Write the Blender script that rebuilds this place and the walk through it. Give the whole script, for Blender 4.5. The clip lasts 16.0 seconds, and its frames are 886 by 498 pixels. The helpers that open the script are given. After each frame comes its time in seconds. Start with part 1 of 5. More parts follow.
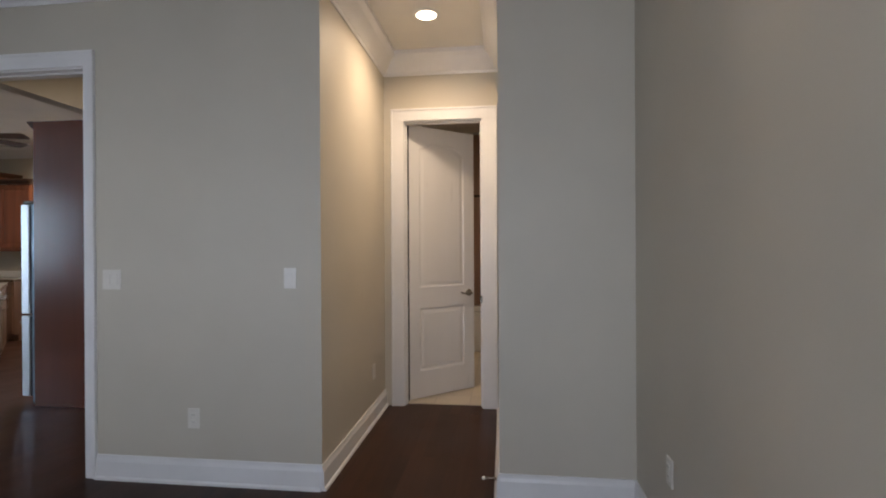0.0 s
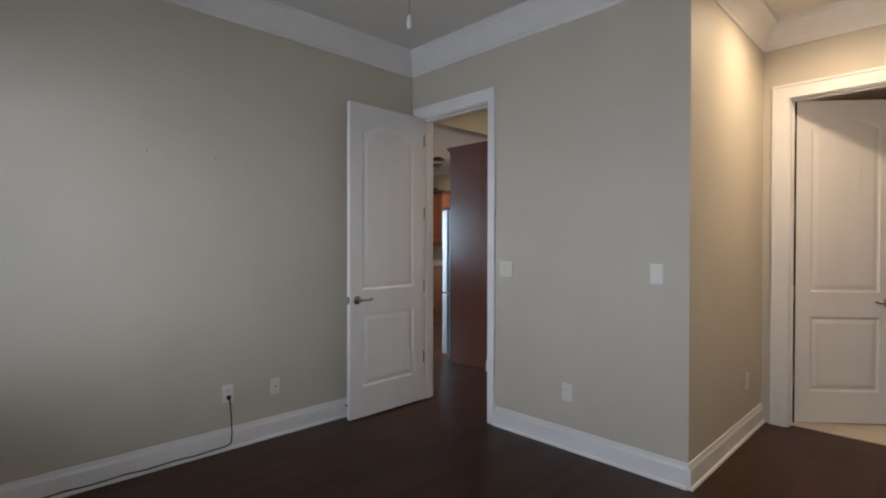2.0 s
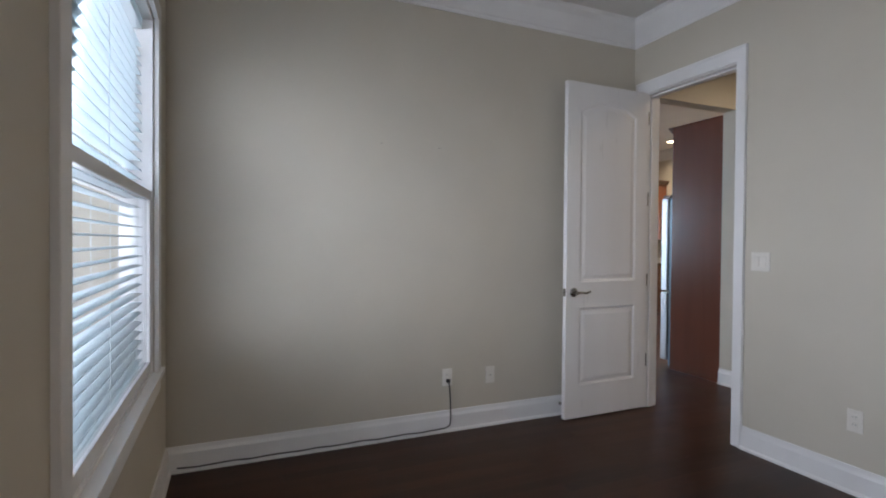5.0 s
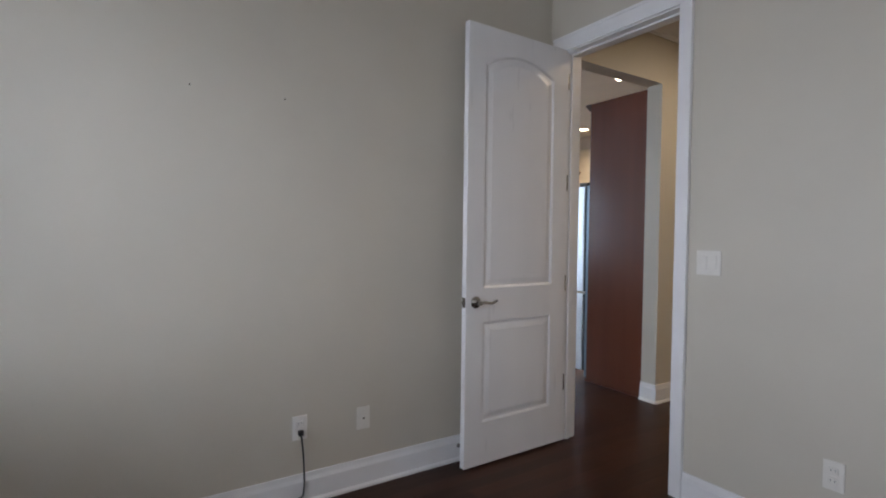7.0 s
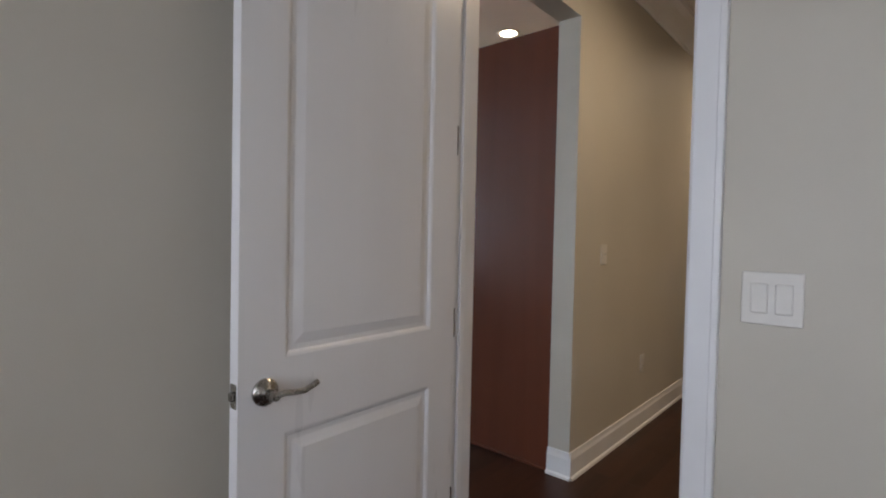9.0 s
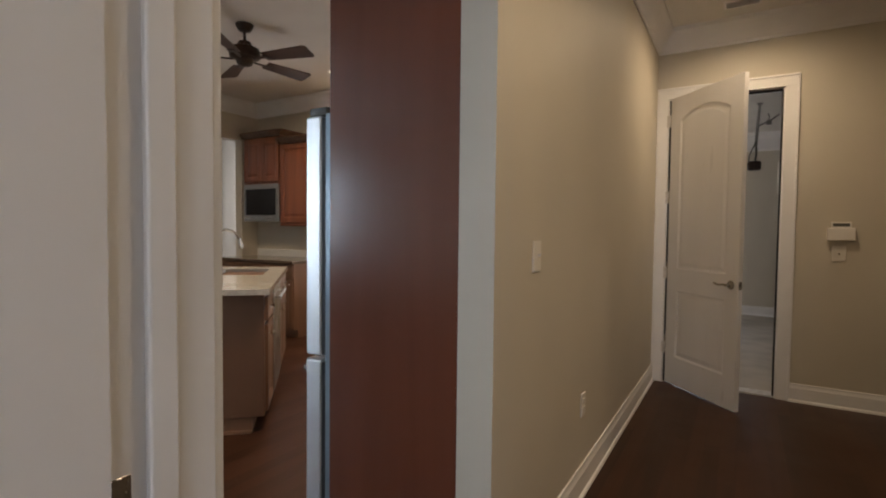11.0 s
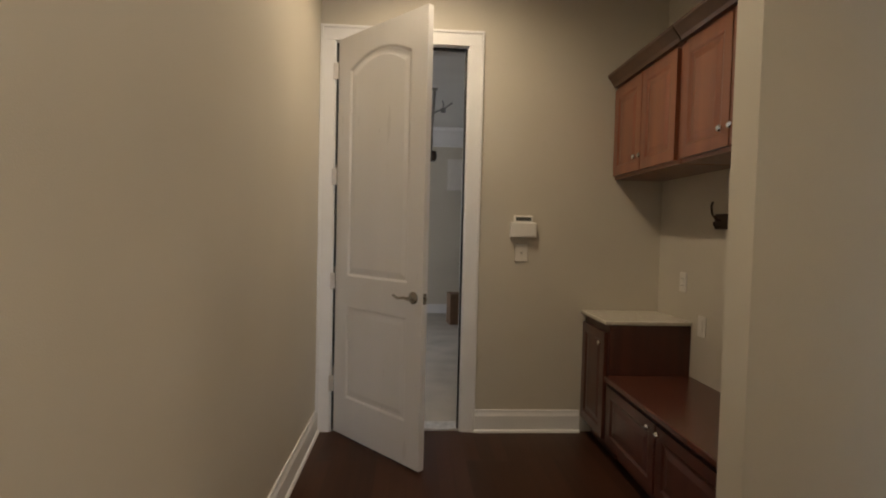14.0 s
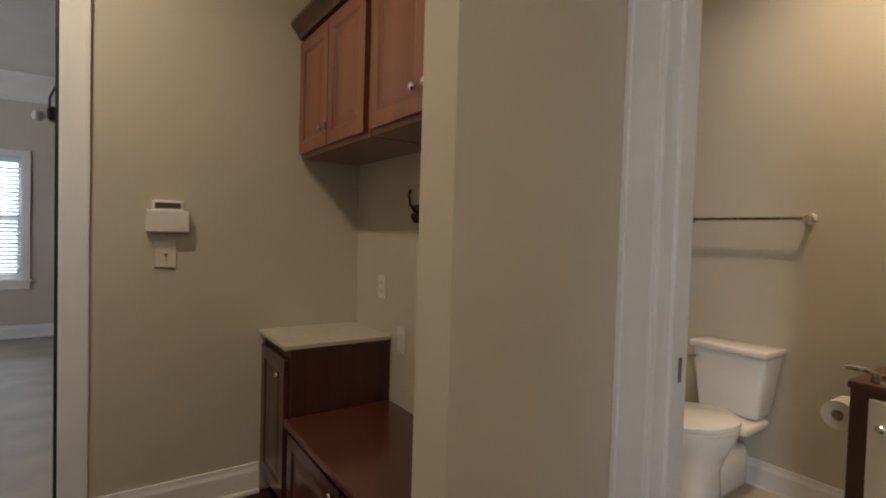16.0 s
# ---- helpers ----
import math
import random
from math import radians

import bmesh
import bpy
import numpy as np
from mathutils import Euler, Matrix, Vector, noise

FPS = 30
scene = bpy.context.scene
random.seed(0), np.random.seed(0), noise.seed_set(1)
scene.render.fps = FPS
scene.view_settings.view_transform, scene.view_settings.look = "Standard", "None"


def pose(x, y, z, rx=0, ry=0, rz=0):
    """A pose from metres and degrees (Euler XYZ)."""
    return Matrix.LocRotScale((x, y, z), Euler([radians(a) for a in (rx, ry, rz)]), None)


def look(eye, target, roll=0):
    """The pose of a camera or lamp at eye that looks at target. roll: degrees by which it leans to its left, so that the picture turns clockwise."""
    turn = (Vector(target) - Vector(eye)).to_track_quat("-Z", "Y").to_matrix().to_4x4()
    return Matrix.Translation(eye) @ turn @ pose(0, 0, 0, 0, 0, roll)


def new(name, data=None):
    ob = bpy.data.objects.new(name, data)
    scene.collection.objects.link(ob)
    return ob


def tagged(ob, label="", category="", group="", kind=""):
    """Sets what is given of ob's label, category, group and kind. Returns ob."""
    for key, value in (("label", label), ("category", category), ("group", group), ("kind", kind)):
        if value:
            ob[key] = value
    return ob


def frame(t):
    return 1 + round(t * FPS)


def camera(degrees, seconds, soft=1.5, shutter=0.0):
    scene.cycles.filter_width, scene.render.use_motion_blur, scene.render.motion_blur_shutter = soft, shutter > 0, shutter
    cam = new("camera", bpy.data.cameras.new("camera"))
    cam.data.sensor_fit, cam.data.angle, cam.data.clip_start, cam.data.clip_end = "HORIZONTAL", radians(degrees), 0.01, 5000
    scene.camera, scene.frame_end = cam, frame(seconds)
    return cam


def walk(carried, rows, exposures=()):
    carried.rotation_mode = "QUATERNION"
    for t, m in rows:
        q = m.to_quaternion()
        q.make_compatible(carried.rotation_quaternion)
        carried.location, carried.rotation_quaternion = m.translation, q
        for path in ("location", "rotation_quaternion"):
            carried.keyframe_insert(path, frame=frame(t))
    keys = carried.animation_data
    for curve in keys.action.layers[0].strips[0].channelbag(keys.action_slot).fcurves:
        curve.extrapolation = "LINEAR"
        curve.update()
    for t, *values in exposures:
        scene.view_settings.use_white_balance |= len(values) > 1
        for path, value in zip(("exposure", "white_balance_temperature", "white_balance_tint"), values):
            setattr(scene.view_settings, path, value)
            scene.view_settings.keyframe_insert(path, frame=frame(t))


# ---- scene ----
cam = camera(83.2, 16.0, soft=2.0)
PATH = [
    (0, (3.342, -2.689, 1.352), (3.103, -0.704, 1.347), -0.3),
    (0.5, (3.377, -2.735, 1.351), (2.709, -0.85, 1.341), -0.2),
    (1, (3.385, -2.798, 1.35), (2.339, -1.094, 1.34), -0.2),
    (1.5, (3.368, -2.85, 1.36), (2.114, -1.292, 1.341), -0.1),
    (2, (3.337, -2.903, 1.356), (1.912, -1.5, 1.336), 0.1),
    (2.5, (3.332, -2.917, 1.36), (1.75, -1.694, 1.334), -0.1),
    (3, (3.296, -2.988, 1.329), (1.593, -1.94, 1.312), 0.2),
    (3.5, (3.288, -3.017, 1.331), (1.496, -2.129, 1.308), 0.1),
    (3.7, (3.276, -3.025, 1.346), (1.457, -2.194, 1.312), 0.1),
    (5.8, (2.881, -2.743, 1.247), (1.039, -1.964, 1.219), 0.5),
    (6, (2.817, -2.658, 1.271), (0.996, -1.832, 1.23), 0.5),
    (6.5, (2.575, -2.479, 1.277), (0.817, -1.527, 1.223), 0.7),
    (7, (2.345, -2.319, 1.288), (0.664, -1.237, 1.234), 0.7),
    (7.5, (2.109, -2.036, 1.297), (0.549, -0.787, 1.234), 0.9),
    (8, (1.858, -1.816, 1.301), (0.378, -0.472, 1.231), 0.9),
    (8.2, (1.697, -1.707, 1.289), (0.256, -0.321, 1.23), 1.1),
    (10.3, (0.863, -0.638, 1.314), (-0.29, 0.994, 1.238), 0.6),
    (10.5, (0.808, -0.523, 1.312), (-0.309, 1.133, 1.238), 0.6),
    (11, (0.659, -0.236, 1.304), (-0.368, 1.478, 1.227), 0.6),
    (11.5, (0.566, -0.027, 1.305), (-0.347, 1.751, 1.229), 0.7),
    (12, (0.538, 0.244, 1.308), (-0.158, 2.117, 1.223), 0.8),
    (12.5, (0.486, 0.517, 1.305), (-0.039, 2.445, 1.216), 1.0),
    (13, (0.428, 0.79, 1.286), (0.097, 2.76, 1.207), 1.2),
    (13.5, (0.506, 1.101, 1.3), (0.439, 3.099, 1.222), 1.2),
    (14, (0.587, 1.312, 1.279), (0.709, 3.307, 1.209), 1.4),
    (14.5, (0.623, 1.535, 1.275), (1.007, 3.497, 1.215), 1.6),
    (15, (0.743, 1.689, 1.282), (1.407, 3.575, 1.217), 1.6),
    (15.5, (0.92, 1.835, 1.287), (1.82, 3.62, 1.224), 1.8),
    (16, (1.058, 1.973, 1.282), (2.181, 3.627, 1.222), 1.7),
]
walk(cam, [(t, look(eye, target, roll)) for t, eye, target, roll in PATH],
     exposures=[(0.0, -0.40, 6450, 12), (2.0, -0.27, 6650, 11), (3.5, -0.08, 6600, 11), (6.5, 0.03, 6450, 13), (7.5, -0.11, 6500, 13), (8.2, -0.10, 6500, 13),
                (11.0, -0.03, 7100, 13), (11.5, 0.07, 7000, 12), (12.0, 0.14, 6700, 12), (12.5, 0.21, 6300, 11), (13.2, 0.27, 6400, 10), (14.0, 0.29, 6430, 9), (15.0, 0.30, 6430, 9), (16.0, 0.30, 6280, 9)])

# ---- daylight ----
world = bpy.data.worlds.new("world")
scene.world = world
world.use_nodes = True
wn = world.node_tree
sky = wn.nodes.new("ShaderNodeTexSky")
sky.sky_type = 'NISHITA'
sky.sun_disc = False
sky.sun_elevation = radians(48)
sky.sun_rotation = radians(20)
wn.nodes["Background"].inputs[1].default_value = 0.12
wn.links.new(sky.outputs[0], wn.nodes["Background"].inputs[0])
sun_data = bpy.data.lights.new("sun", 'SUN')
sun_data.energy, sun_data.angle, sun_data.color = 3.0, radians(0.6), (1.0, 0.95, 0.86)
sun = new("sun", sun_data)
sun.matrix_world = look((0, 0, 30), (-3.0, -9.0, 20))

DAY = (0.765, 0.845, 1.0)
WARM = (1.0, 0.795, 0.555)


def area_lamp(name, eye, target, w, h, power, colour):
    d = bpy.data.lights.new(name, 'AREA')
    d.shape, d.size, d.size_y, d.energy, d.color = 'RECTANGLE', w, h, power, colour
    ob = new(name, d)
    ob.matrix_world = look(eye, target)
    return ob


area_lamp("window_daylight", (1.095, -3.56, 1.48), (-0.55, 0, 0.90), 1.30, 1.62, 42, DAY)
# Window out of view, inferred from daylight on the closet and east walls.
area_lamp("second_window_daylight", (3.36, -3.46, 1.55), (4.25, 0, 0.85), 1.02, 1.5, 25, DAY)
area_lamp("kitchen_window_daylight", (-5.42, -2.85, 1.65), (0, -2.85, 1.45), 1.7, 1.34, 98, (0.64, 0.80, 1.0))
area_lamp("sink_window_daylight", (-3.27, 4.72, 1.4), (-3.27, 0, 1.2), 0.76, 0.84, 12, DAY)
# Brightens the stair hall from an added window that is never in view.
area_lamp("stair_hall_fill", (-7.2, 6.38, 1.9), (-7.2, 0, 1.6), 1.6, 1.8, 48, (0.93, 0.94, 1.0))
area_lamp("garage_window_daylight", (-0.15, 9.36, 1.4), (-0.15, 0, 0.9), 0.9, 1.4, 12, DAY)
# Fill light for the garage, through an unseen side window added for it.
area_lamp("garage_side_fill", (-2.66, 6.9, 1.6), (0.5, 8.4, 3.6), 1.5, 1.3, 27, (0.96, 0.95, 1.0))


# ---- materials ----
def mat(name, colour, rough=0.5, metal=0.0, spread=0.06, scale=6.0, bump=0.0, bump_scale=180.0,
        coat=0.0, stretch=(1, 1, 1), dark=None):
    """A painted or plain surface: broad variation of tone, fine relief, uneven gloss."""
    m = bpy.data.materials.new(name)
    m.use_nodes = True
    nt = m.node_tree
    n, l = nt.nodes, nt.links
    b = n["Principled BSDF"]
    b.inputs["Metallic"].default_value = metal
    b.inputs["Coat Weight"].default_value = coat
    b.inputs["Coat Roughness"].default_value = 0.12
    co = n.new("ShaderNodeTexCoord")
    mp = n.new("ShaderNodeMapping")
    mp.inputs["Scale"].default_value = stretch
    l.new(co.outputs["Object"], mp.inputs[0])
    t1 = n.new("ShaderNodeTexNoise")
    t1.inputs["Scale"].default_value, t1.inputs["Detail"].default_value = scale, 5
    l.new(mp.outputs[0], t1.inputs["Vector"])
    rp = n.new("ShaderNodeValToRGB")
    lo = dark or tuple(c * (1 - spread * 2) for c in colour)
    hi = tuple(min(1, c * (1 + spread)) for c in colour)
    rp.color_ramp.elements[0].position, rp.color_ramp.elements[1].position = 0.3, 0.7
    rp.color_ramp.elements[0].color, rp.color_ramp.elements[1].color = (*lo, 1), (*hi, 1)
    l.new(t1.outputs[0], rp.inputs[0])
    l.new(rp.outputs[0], b.inputs["Base Color"])
    mr = n.new("ShaderNodeMapRange")
    mr.inputs[3].default_value, mr.inputs[4].default_value = max(0.02, rough - 0.07), min(1, rough + 0.07)
    t2 = n.new("ShaderNodeTexNoise")
    t2.inputs["Scale"].default_value, t2.inputs["Detail"].default_value = scale * 4, 3
    l.new(mp.outputs[0], t2.inputs["Vector"])
    l.new(t2.outputs[0], mr.inputs[0])
    l.new(mr.outputs[0], b.inputs["Roughness"])
    if bump:
        t3 = n.new("ShaderNodeTexNoise")
        t3.inputs["Scale"].default_value, t3.inputs["Detail"].default_value = bump_scale, 2
        l.new(mp.outputs[0], t3.inputs["Vector"])
        bp = n.new("ShaderNodeBump")
        bp.inputs["Strength"].default_value, bp.inputs["Distance"].default_value = bump, 0.003
        l.new(t3.outputs[0], bp.inputs["Height"])
        l.new(bp.outputs[0], b.inputs["Normal"])
    return m


def wood(name, light, dark, rough=0.3, coat=0.3, along='Z', scale=9.0):
    """Stained timber: stretched grain, fine pores, clear lacquer."""
    m = bpy.data.materials.new(name)
    m.use_nodes = True
    nt = m.node_tree
    n, l = nt.nodes, nt.links
    b = n["Principled BSDF"]
    b.inputs["Coat Weight"].default_value = coat
    b.inputs["Coat Roughness"].default_value = rough * 0.8
    co = n.new("ShaderNodeTexCoord")
    mp = n.new("ShaderNodeMapping")
    mp.inputs["Scale"].default_value = {'X': (0.06, 1, 1), 'Y': (1, 0.06, 1), 'Z': (1, 1, 0.06)}[along]
    l.new(co.outputs["Object"], mp.inputs[0])
    t1 = n.new("ShaderNodeTexNoise")
    t1.inputs["Scale"].default_value, t1.inputs["Detail"].default_value, t1.inputs["Distortion"].default_value = scale, 8, 0.6
    l.new(mp.outputs[0], t1.inputs["Vector"])
    rp = n.new("ShaderNodeValToRGB")
    rp.color_ramp.elements[0].position, rp.color_ramp.elements[1].position = 0.28, 0.72
    rp.color_ramp.elements[0].color, rp.color_ramp.elements[1].color = (*dark, 1), (*light, 1)
    l.new(t1.outputs[0], rp.inputs[0])
    l.new(rp.outputs[0], b.inputs["Base Color"])
    b.inputs["Roughness"].default_value = rough
    t3 = n.new("ShaderNodeTexNoise")
    t3.inputs["Scale"].default_value, t3.inputs["Detail"].default_value = 120, 3
    l.new(mp.outputs[0], t3.inputs["Vector"])
    bp = n.new("ShaderNodeBump")
    bp.inputs["Strength"].default_value, bp.inputs["Distance"].default_value = 0.10, 0.001
    l.new(t3.outputs[0], bp.inputs["Height"])
    l.new(bp.outputs[0], b.inputs["Normal"])
    return m


def plank_floor(name, light, dark, rough):
    """Dark hardwood boards along y, 83 mm wide, with tone varying from board to board."""
    m = bpy.data.materials.new(name)
    m.use_nodes = True
    nt = m.node_tree
    n, l = nt.nodes, nt.links
    b = n["Principled BSDF"]
    b.inputs["Specular IOR Level"].default_value = 0.17
    co = n.new("ShaderNodeTexCoord")
    mp = n.new("ShaderNodeMapping")
    mp.inputs["Rotation"].default_value = (0, 0, radians(90))
    l.new(co.outputs["Object"], mp.inputs[0])
    br = n.new("ShaderNodeTexBrick")
    br.offset = 0.37
    br.inputs["Color1"].default_value, br.inputs["Color2"].default_value = (0, 0, 0, 1), (1, 1, 1, 1)
    br.inputs["Mortar"].default_value = (0.0, 0.0, 0.0, 1)
    br.inputs["Scale"].default_value = 1.0
    br.inputs["Mortar Size"].default_value = 0.0014
    br.inputs["Brick Width"].default_value = 1.35
    br.inputs["Row Height"].default_value = 0.083
    l.new(mp.outputs[0], br.inputs["Vector"])
    gm = n.new("ShaderNodeMapping")
    gm.inputs["Scale"].default_value = (1, 0.05, 1)
    l.new(co.outputs["Object"], gm.inputs[0])
    t1 = n.new("ShaderNodeTexNoise")
    t1.inputs["Scale"].default_value, t1.inputs["Detail"].default_value, t1.inputs["Distortion"].default_value = 26, 7, 0.5
    l.new(gm.outputs[0], t1.inputs["Vector"])
    mx = n.new("ShaderNodeMix")
    mx.data_type = 'FLOAT'
    mx.inputs[0].default_value = 0.45
    l.new(t1.outputs[0], mx.inputs[2])
    l.new(br.outputs["Color"], mx.inputs[3])
    rp = n.new("ShaderNodeValToRGB")
    rp.color_ramp.elements[0].position, rp.color_ramp.elements[1].position = 0.15, 0.85
    rp.color_ramp.elements[0].color, rp.color_ramp.elements[1].color = (*dark, 1), (*light, 1)
    l.new(mx.outputs[0], rp.inputs[0])
    l.new(rp.outputs[0], b.inputs["Base Color"])
    t2 = n.new("ShaderNodeTexNoise")
    t2.inputs["Scale"].default_value, t2.inputs["Detail"].default_value = 3, 4
    l.new(co.outputs["Object"], t2.inputs["Vector"])
    mr = n.new("ShaderNodeMapRange")
    mr.inputs[3].default_value, mr.inputs[4].default_value = rough - 0.08, rough + 0.10
    l.new(t2.outputs[0], mr.inputs[0])
    l.new(mr.outputs[0], b.inputs["Roughness"])
    bp = n.new("ShaderNodeBump")
    bp.inputs["Strength"].default_value, bp.inputs["Distance"].default_value = 0.25, 0.0015
    l.new(br.outputs["Fac"], bp.inputs["Height"])
    bp.invert = True
    b2 = n.new("ShaderNodeBump")
    b2.inputs["Strength"].default_value, b2.inputs["Distance"].default_value = 0.05, 0.001
    l.new(t1.outputs[0], b2.inputs["Height"])
    l.new(bp.outputs[0], b2.inputs["Normal"])
    l.new(b2.outputs[0], b.inputs["Normal"])
    return m


def tile_floor(name, light, dark, grout, size):
    m = bpy.data.materials.new(name)
    m.use_nodes = True
    nt = m.node_tree
    n, l = nt.nodes, nt.links
    b = n["Principled BSDF"]
    co = n.new("ShaderNodeTexCoord")
    br = n.new("ShaderNodeTexBrick")
    br.offset = 0.0
    br.inputs["Color1"].default_value, br.inputs["Color2"].default_value = (*light, 1), (*dark, 1)
    br.inputs["Mortar"].default_value = (*grout, 1)
    br.inputs["Scale"].default_value = 1.0
    br.inputs["Mortar Size"].default_value = 0.003
    br.inputs["Brick Width"].default_value = size
    br.inputs["Row Height"].default_value = size
    l.new(co.outputs["Object"], br.inputs["Vector"])
    l.new(br.outputs["Color"], b.inputs["Base Color"])
    b.inputs["Roughness"].default_value = 0.35
    return m


def glow(name, colour, strength):
    m = bpy.data.materials.new(name)
    m.use_nodes = True
    nt = m.node_tree
    b = nt.nodes["Principled BSDF"]
    b.inputs["Base Color"].default_value = (*colour, 1)
    b.inputs["Emission Color"].default_value = (*colour, 1)
    b.inputs["Emission Strength"].default_value = strength
    return m


def glass(name):
    m = bpy.data.materials.new(name)
    m.use_nodes = True
    b = m.node_tree.nodes["Principled BSDF"]
    b.inputs["Transmission Weight"].default_value = 1.0
    b.inputs["Roughness"].default_value = 0.0
    b.inputs["IOR"].default_value = 1.1
    return m


M_WALL = mat("greige_wall_paint", (0.555, 0.51, 0.425), 0.55, spread=0.02, scale=2.2, bump=0.12, bump_scale=240)
M_WHITE_WALL = mat("white_wall_paint", (0.74, 0.73, 0.70), 0.6, spread=0.02, scale=2.0, bump=0.1)
M_CEIL = mat("flat_ceiling_paint", (0.72, 0.70, 0.66), 0.85, spread=0.02, scale=3.0, bump=0.2, bump_scale=150)
M_TRIM = mat("white_trim_enamel", (0.78, 0.77, 0.76), 0.32, spread=0.02, scale=5.0, bump=0.03)
M_DOOR = mat("white_door_enamel", (0.78, 0.765, 0.75), 0.30, spread=0.02, scale=4.0, bump=0.06, bump_scale=90, stretch=(1, 1, 0.15))
M_FLOOR = plank_floor("dark_hardwood_boards", (0.060, 0.0245, 0.0135), (0.027, 0.0115, 0.0068), 0.33)
M_CHERRY = wood("red_cherry_veneer", (0.165, 0.050, 0.027), (0.126, 0.039, 0.021), 0.21, 0.0, scale=5)
M_CAB = wood("cherry_cabinet_wood", (0.245, 0.082, 0.038), (0.150, 0.046, 0.023), 0.28, 0.5, scale=10)
M_CABDARK = wood("dark_cherry_wood", (0.085, 0.026, 0.017), (0.048, 0.016, 0.011), 0.30, 0.2, scale=10)
M_BENCH = wood("bench_seat_wood", (0.115, 0.036, 0.022), (0.065, 0.021, 0.014), 0.24, 0.3, along='Y')
M_CROWNW = wood("cabinet_crown_wood", (0.10, 0.050, 0.028), (0.055, 0.027, 0.016), 0.4, 0.2, along='Y')
M_ISLAND = wood("island_brown_wood", (0.185, 0.094, 0.056), (0.138, 0.070, 0.042), 0.45, 0.1, scale=7)
M_GRANITE = mat("speckled_granite", (0.62, 0.60, 0.56), 0.12, spread=0.1, scale=28, coat=0.4, dark=(0.50, 0.47, 0.43))
M_STONE = mat("beige_solid_top", (0.54, 0.50, 0.43), 0.25, spread=0.03, scale=30, coat=0.2)
M_STEEL = mat("brushed_stainless_steel", (0.62, 0.64, 0.65), 0.26, metal=1.0, spread=0.04, scale=40, stretch=(1, 1, 0.03))
M_FRIDGE_DOOR = mat("satin_stainless_steel", (0.74, 0.77, 0.80), 0.42, metal=0.85, spread=0.03, scale=40, stretch=(1, 1, 0.03))
M_SINK = mat("brushed_sink_steel", (0.30, 0.31, 0.32), 0.45, metal=0.6, spread=0.04, scale=30)
M_FRIDGE_SIDE = mat("grey_fridge_side", (0.20, 0.27, 0.32), 0.35, metal=0.3, spread=0.03)
M_RUBBER = mat("black_rubber", (0.015, 0.016, 0.018), 0.6, spread=0.1)
M_NICKEL = mat("satin_nickel", (0.38, 0.36, 0.33), 0.26, metal=1.0, spread=0.05, scale=30)
# Satin nickel again, with its reflected light put into a paler colour.
M_NICKEL_LIT = mat("lit_satin_nickel", (0.62, 0.58, 0.54), 0.42, metal=0.5, spread=0.05, scale=30)
M_CHROME = mat("polished_chrome", (0.80, 0.80, 0.79), 0.08, metal=1.0, spread=0.02, scale=30)
M_BRONZE = mat("oil_rubbed_bronze", (0.045, 0.028, 0.020), 0.38, metal=0.6, spread=0.2, scale=20)
M_FANBLADE = wood("brown_fan_blade", (0.075, 0.036, 0.022), (0.045, 0.022, 0.014), 0.6, 0.0, along='X')
M_DARK_GRANITE = mat("dark_brown_granite", (0.13, 0.095, 0.070), 0.14, spread=0.2, scale=34, coat=0.3, dark=(0.06, 0.045, 0.035))
M_ALUMINIUM = mat("worn_aluminium", (0.72, 0.71, 0.69), 0.45, metal=0.8, spread=0.12, scale=25)
M_BLADE = wood("dark_walnut_blade", (0.050, 0.026, 0.018), (0.026, 0.014, 0.010), 0.45, 0.0, along='X')
M_BLACK = mat("black_glass", (0.010, 0.010, 0.012), 0.10, spread=0.1)
M_CERAMIC = mat("white_vitreous_china", (0.80, 0.78, 0.75), 0.10, spread=0.01, scale=3, coat=0.5)
M_PLASTIC = mat("white_plastic", (0.78, 0.75, 0.70), 0.38, spread=0.02, scale=20)
M_ALMOND = mat("almond_plastic", (0.71, 0.675, 0.61), 0.42, spread=0.02, scale=20)
M_DARKSTEEL = mat("dark_stainless_steel", (0.45, 0.45, 0.45), 0.36, metal=1.0, spread=0.05, scale=40)
M_STRUT = mat("galvanised_strut", (0.30, 0.29, 0.28), 0.5, metal=0.5, spread=0.12, scale=20)
M_GREYPL = mat("grey_plastic", (0.09, 0.09, 0.08), 0.4, spread=0.1, scale=20)
M_TILE = tile_floor("beige_ceramic_tile", (0.52, 0.46, 0.37), (0.46, 0.40, 0.32), (0.35, 0.31, 0.26), 0.305)
M_BATHTILE = tile_floor("brown_wall_tile", (0.33, 0.185, 0.115), (0.28, 0.155, 0.098), (0.22, 0.14, 0.09), 0.33)
M_CONCRETE = mat("garage_concrete", (0.40, 0.365, 0.315), 0.55, spread=0.12, scale=3.0, bump=0.25, bump_scale=60)
M_SLAT = mat("white_blind_slat", (0.80, 0.82, 0.82), 0.42, spread=0.02, scale=12)
sl_nt = M_SLAT.node_tree
sl_b = sl_nt.nodes["Principled BSDF"]
sl_tr = sl_nt.nodes.new("ShaderNodeBsdfTranslucent")
sl_tr.inputs[0].default_value = (0.66, 0.78, 0.82, 1)
sl_mx = sl_nt.nodes.new("ShaderNodeMixShader")
sl_mx.inputs[0].default_value = 0.45
sl_nt.links.new(sl_b.outputs[0], sl_mx.inputs[1])
sl_nt.links.new(sl_tr.outputs[0], sl_mx.inputs[2])
sl_nt.links.new(sl_mx.outputs[0], sl_nt.nodes["Material Output"].inputs[0])
M_CORD = mat("black_cable", (0.02, 0.02, 0.022), 0.5, spread=0.1, scale=20)
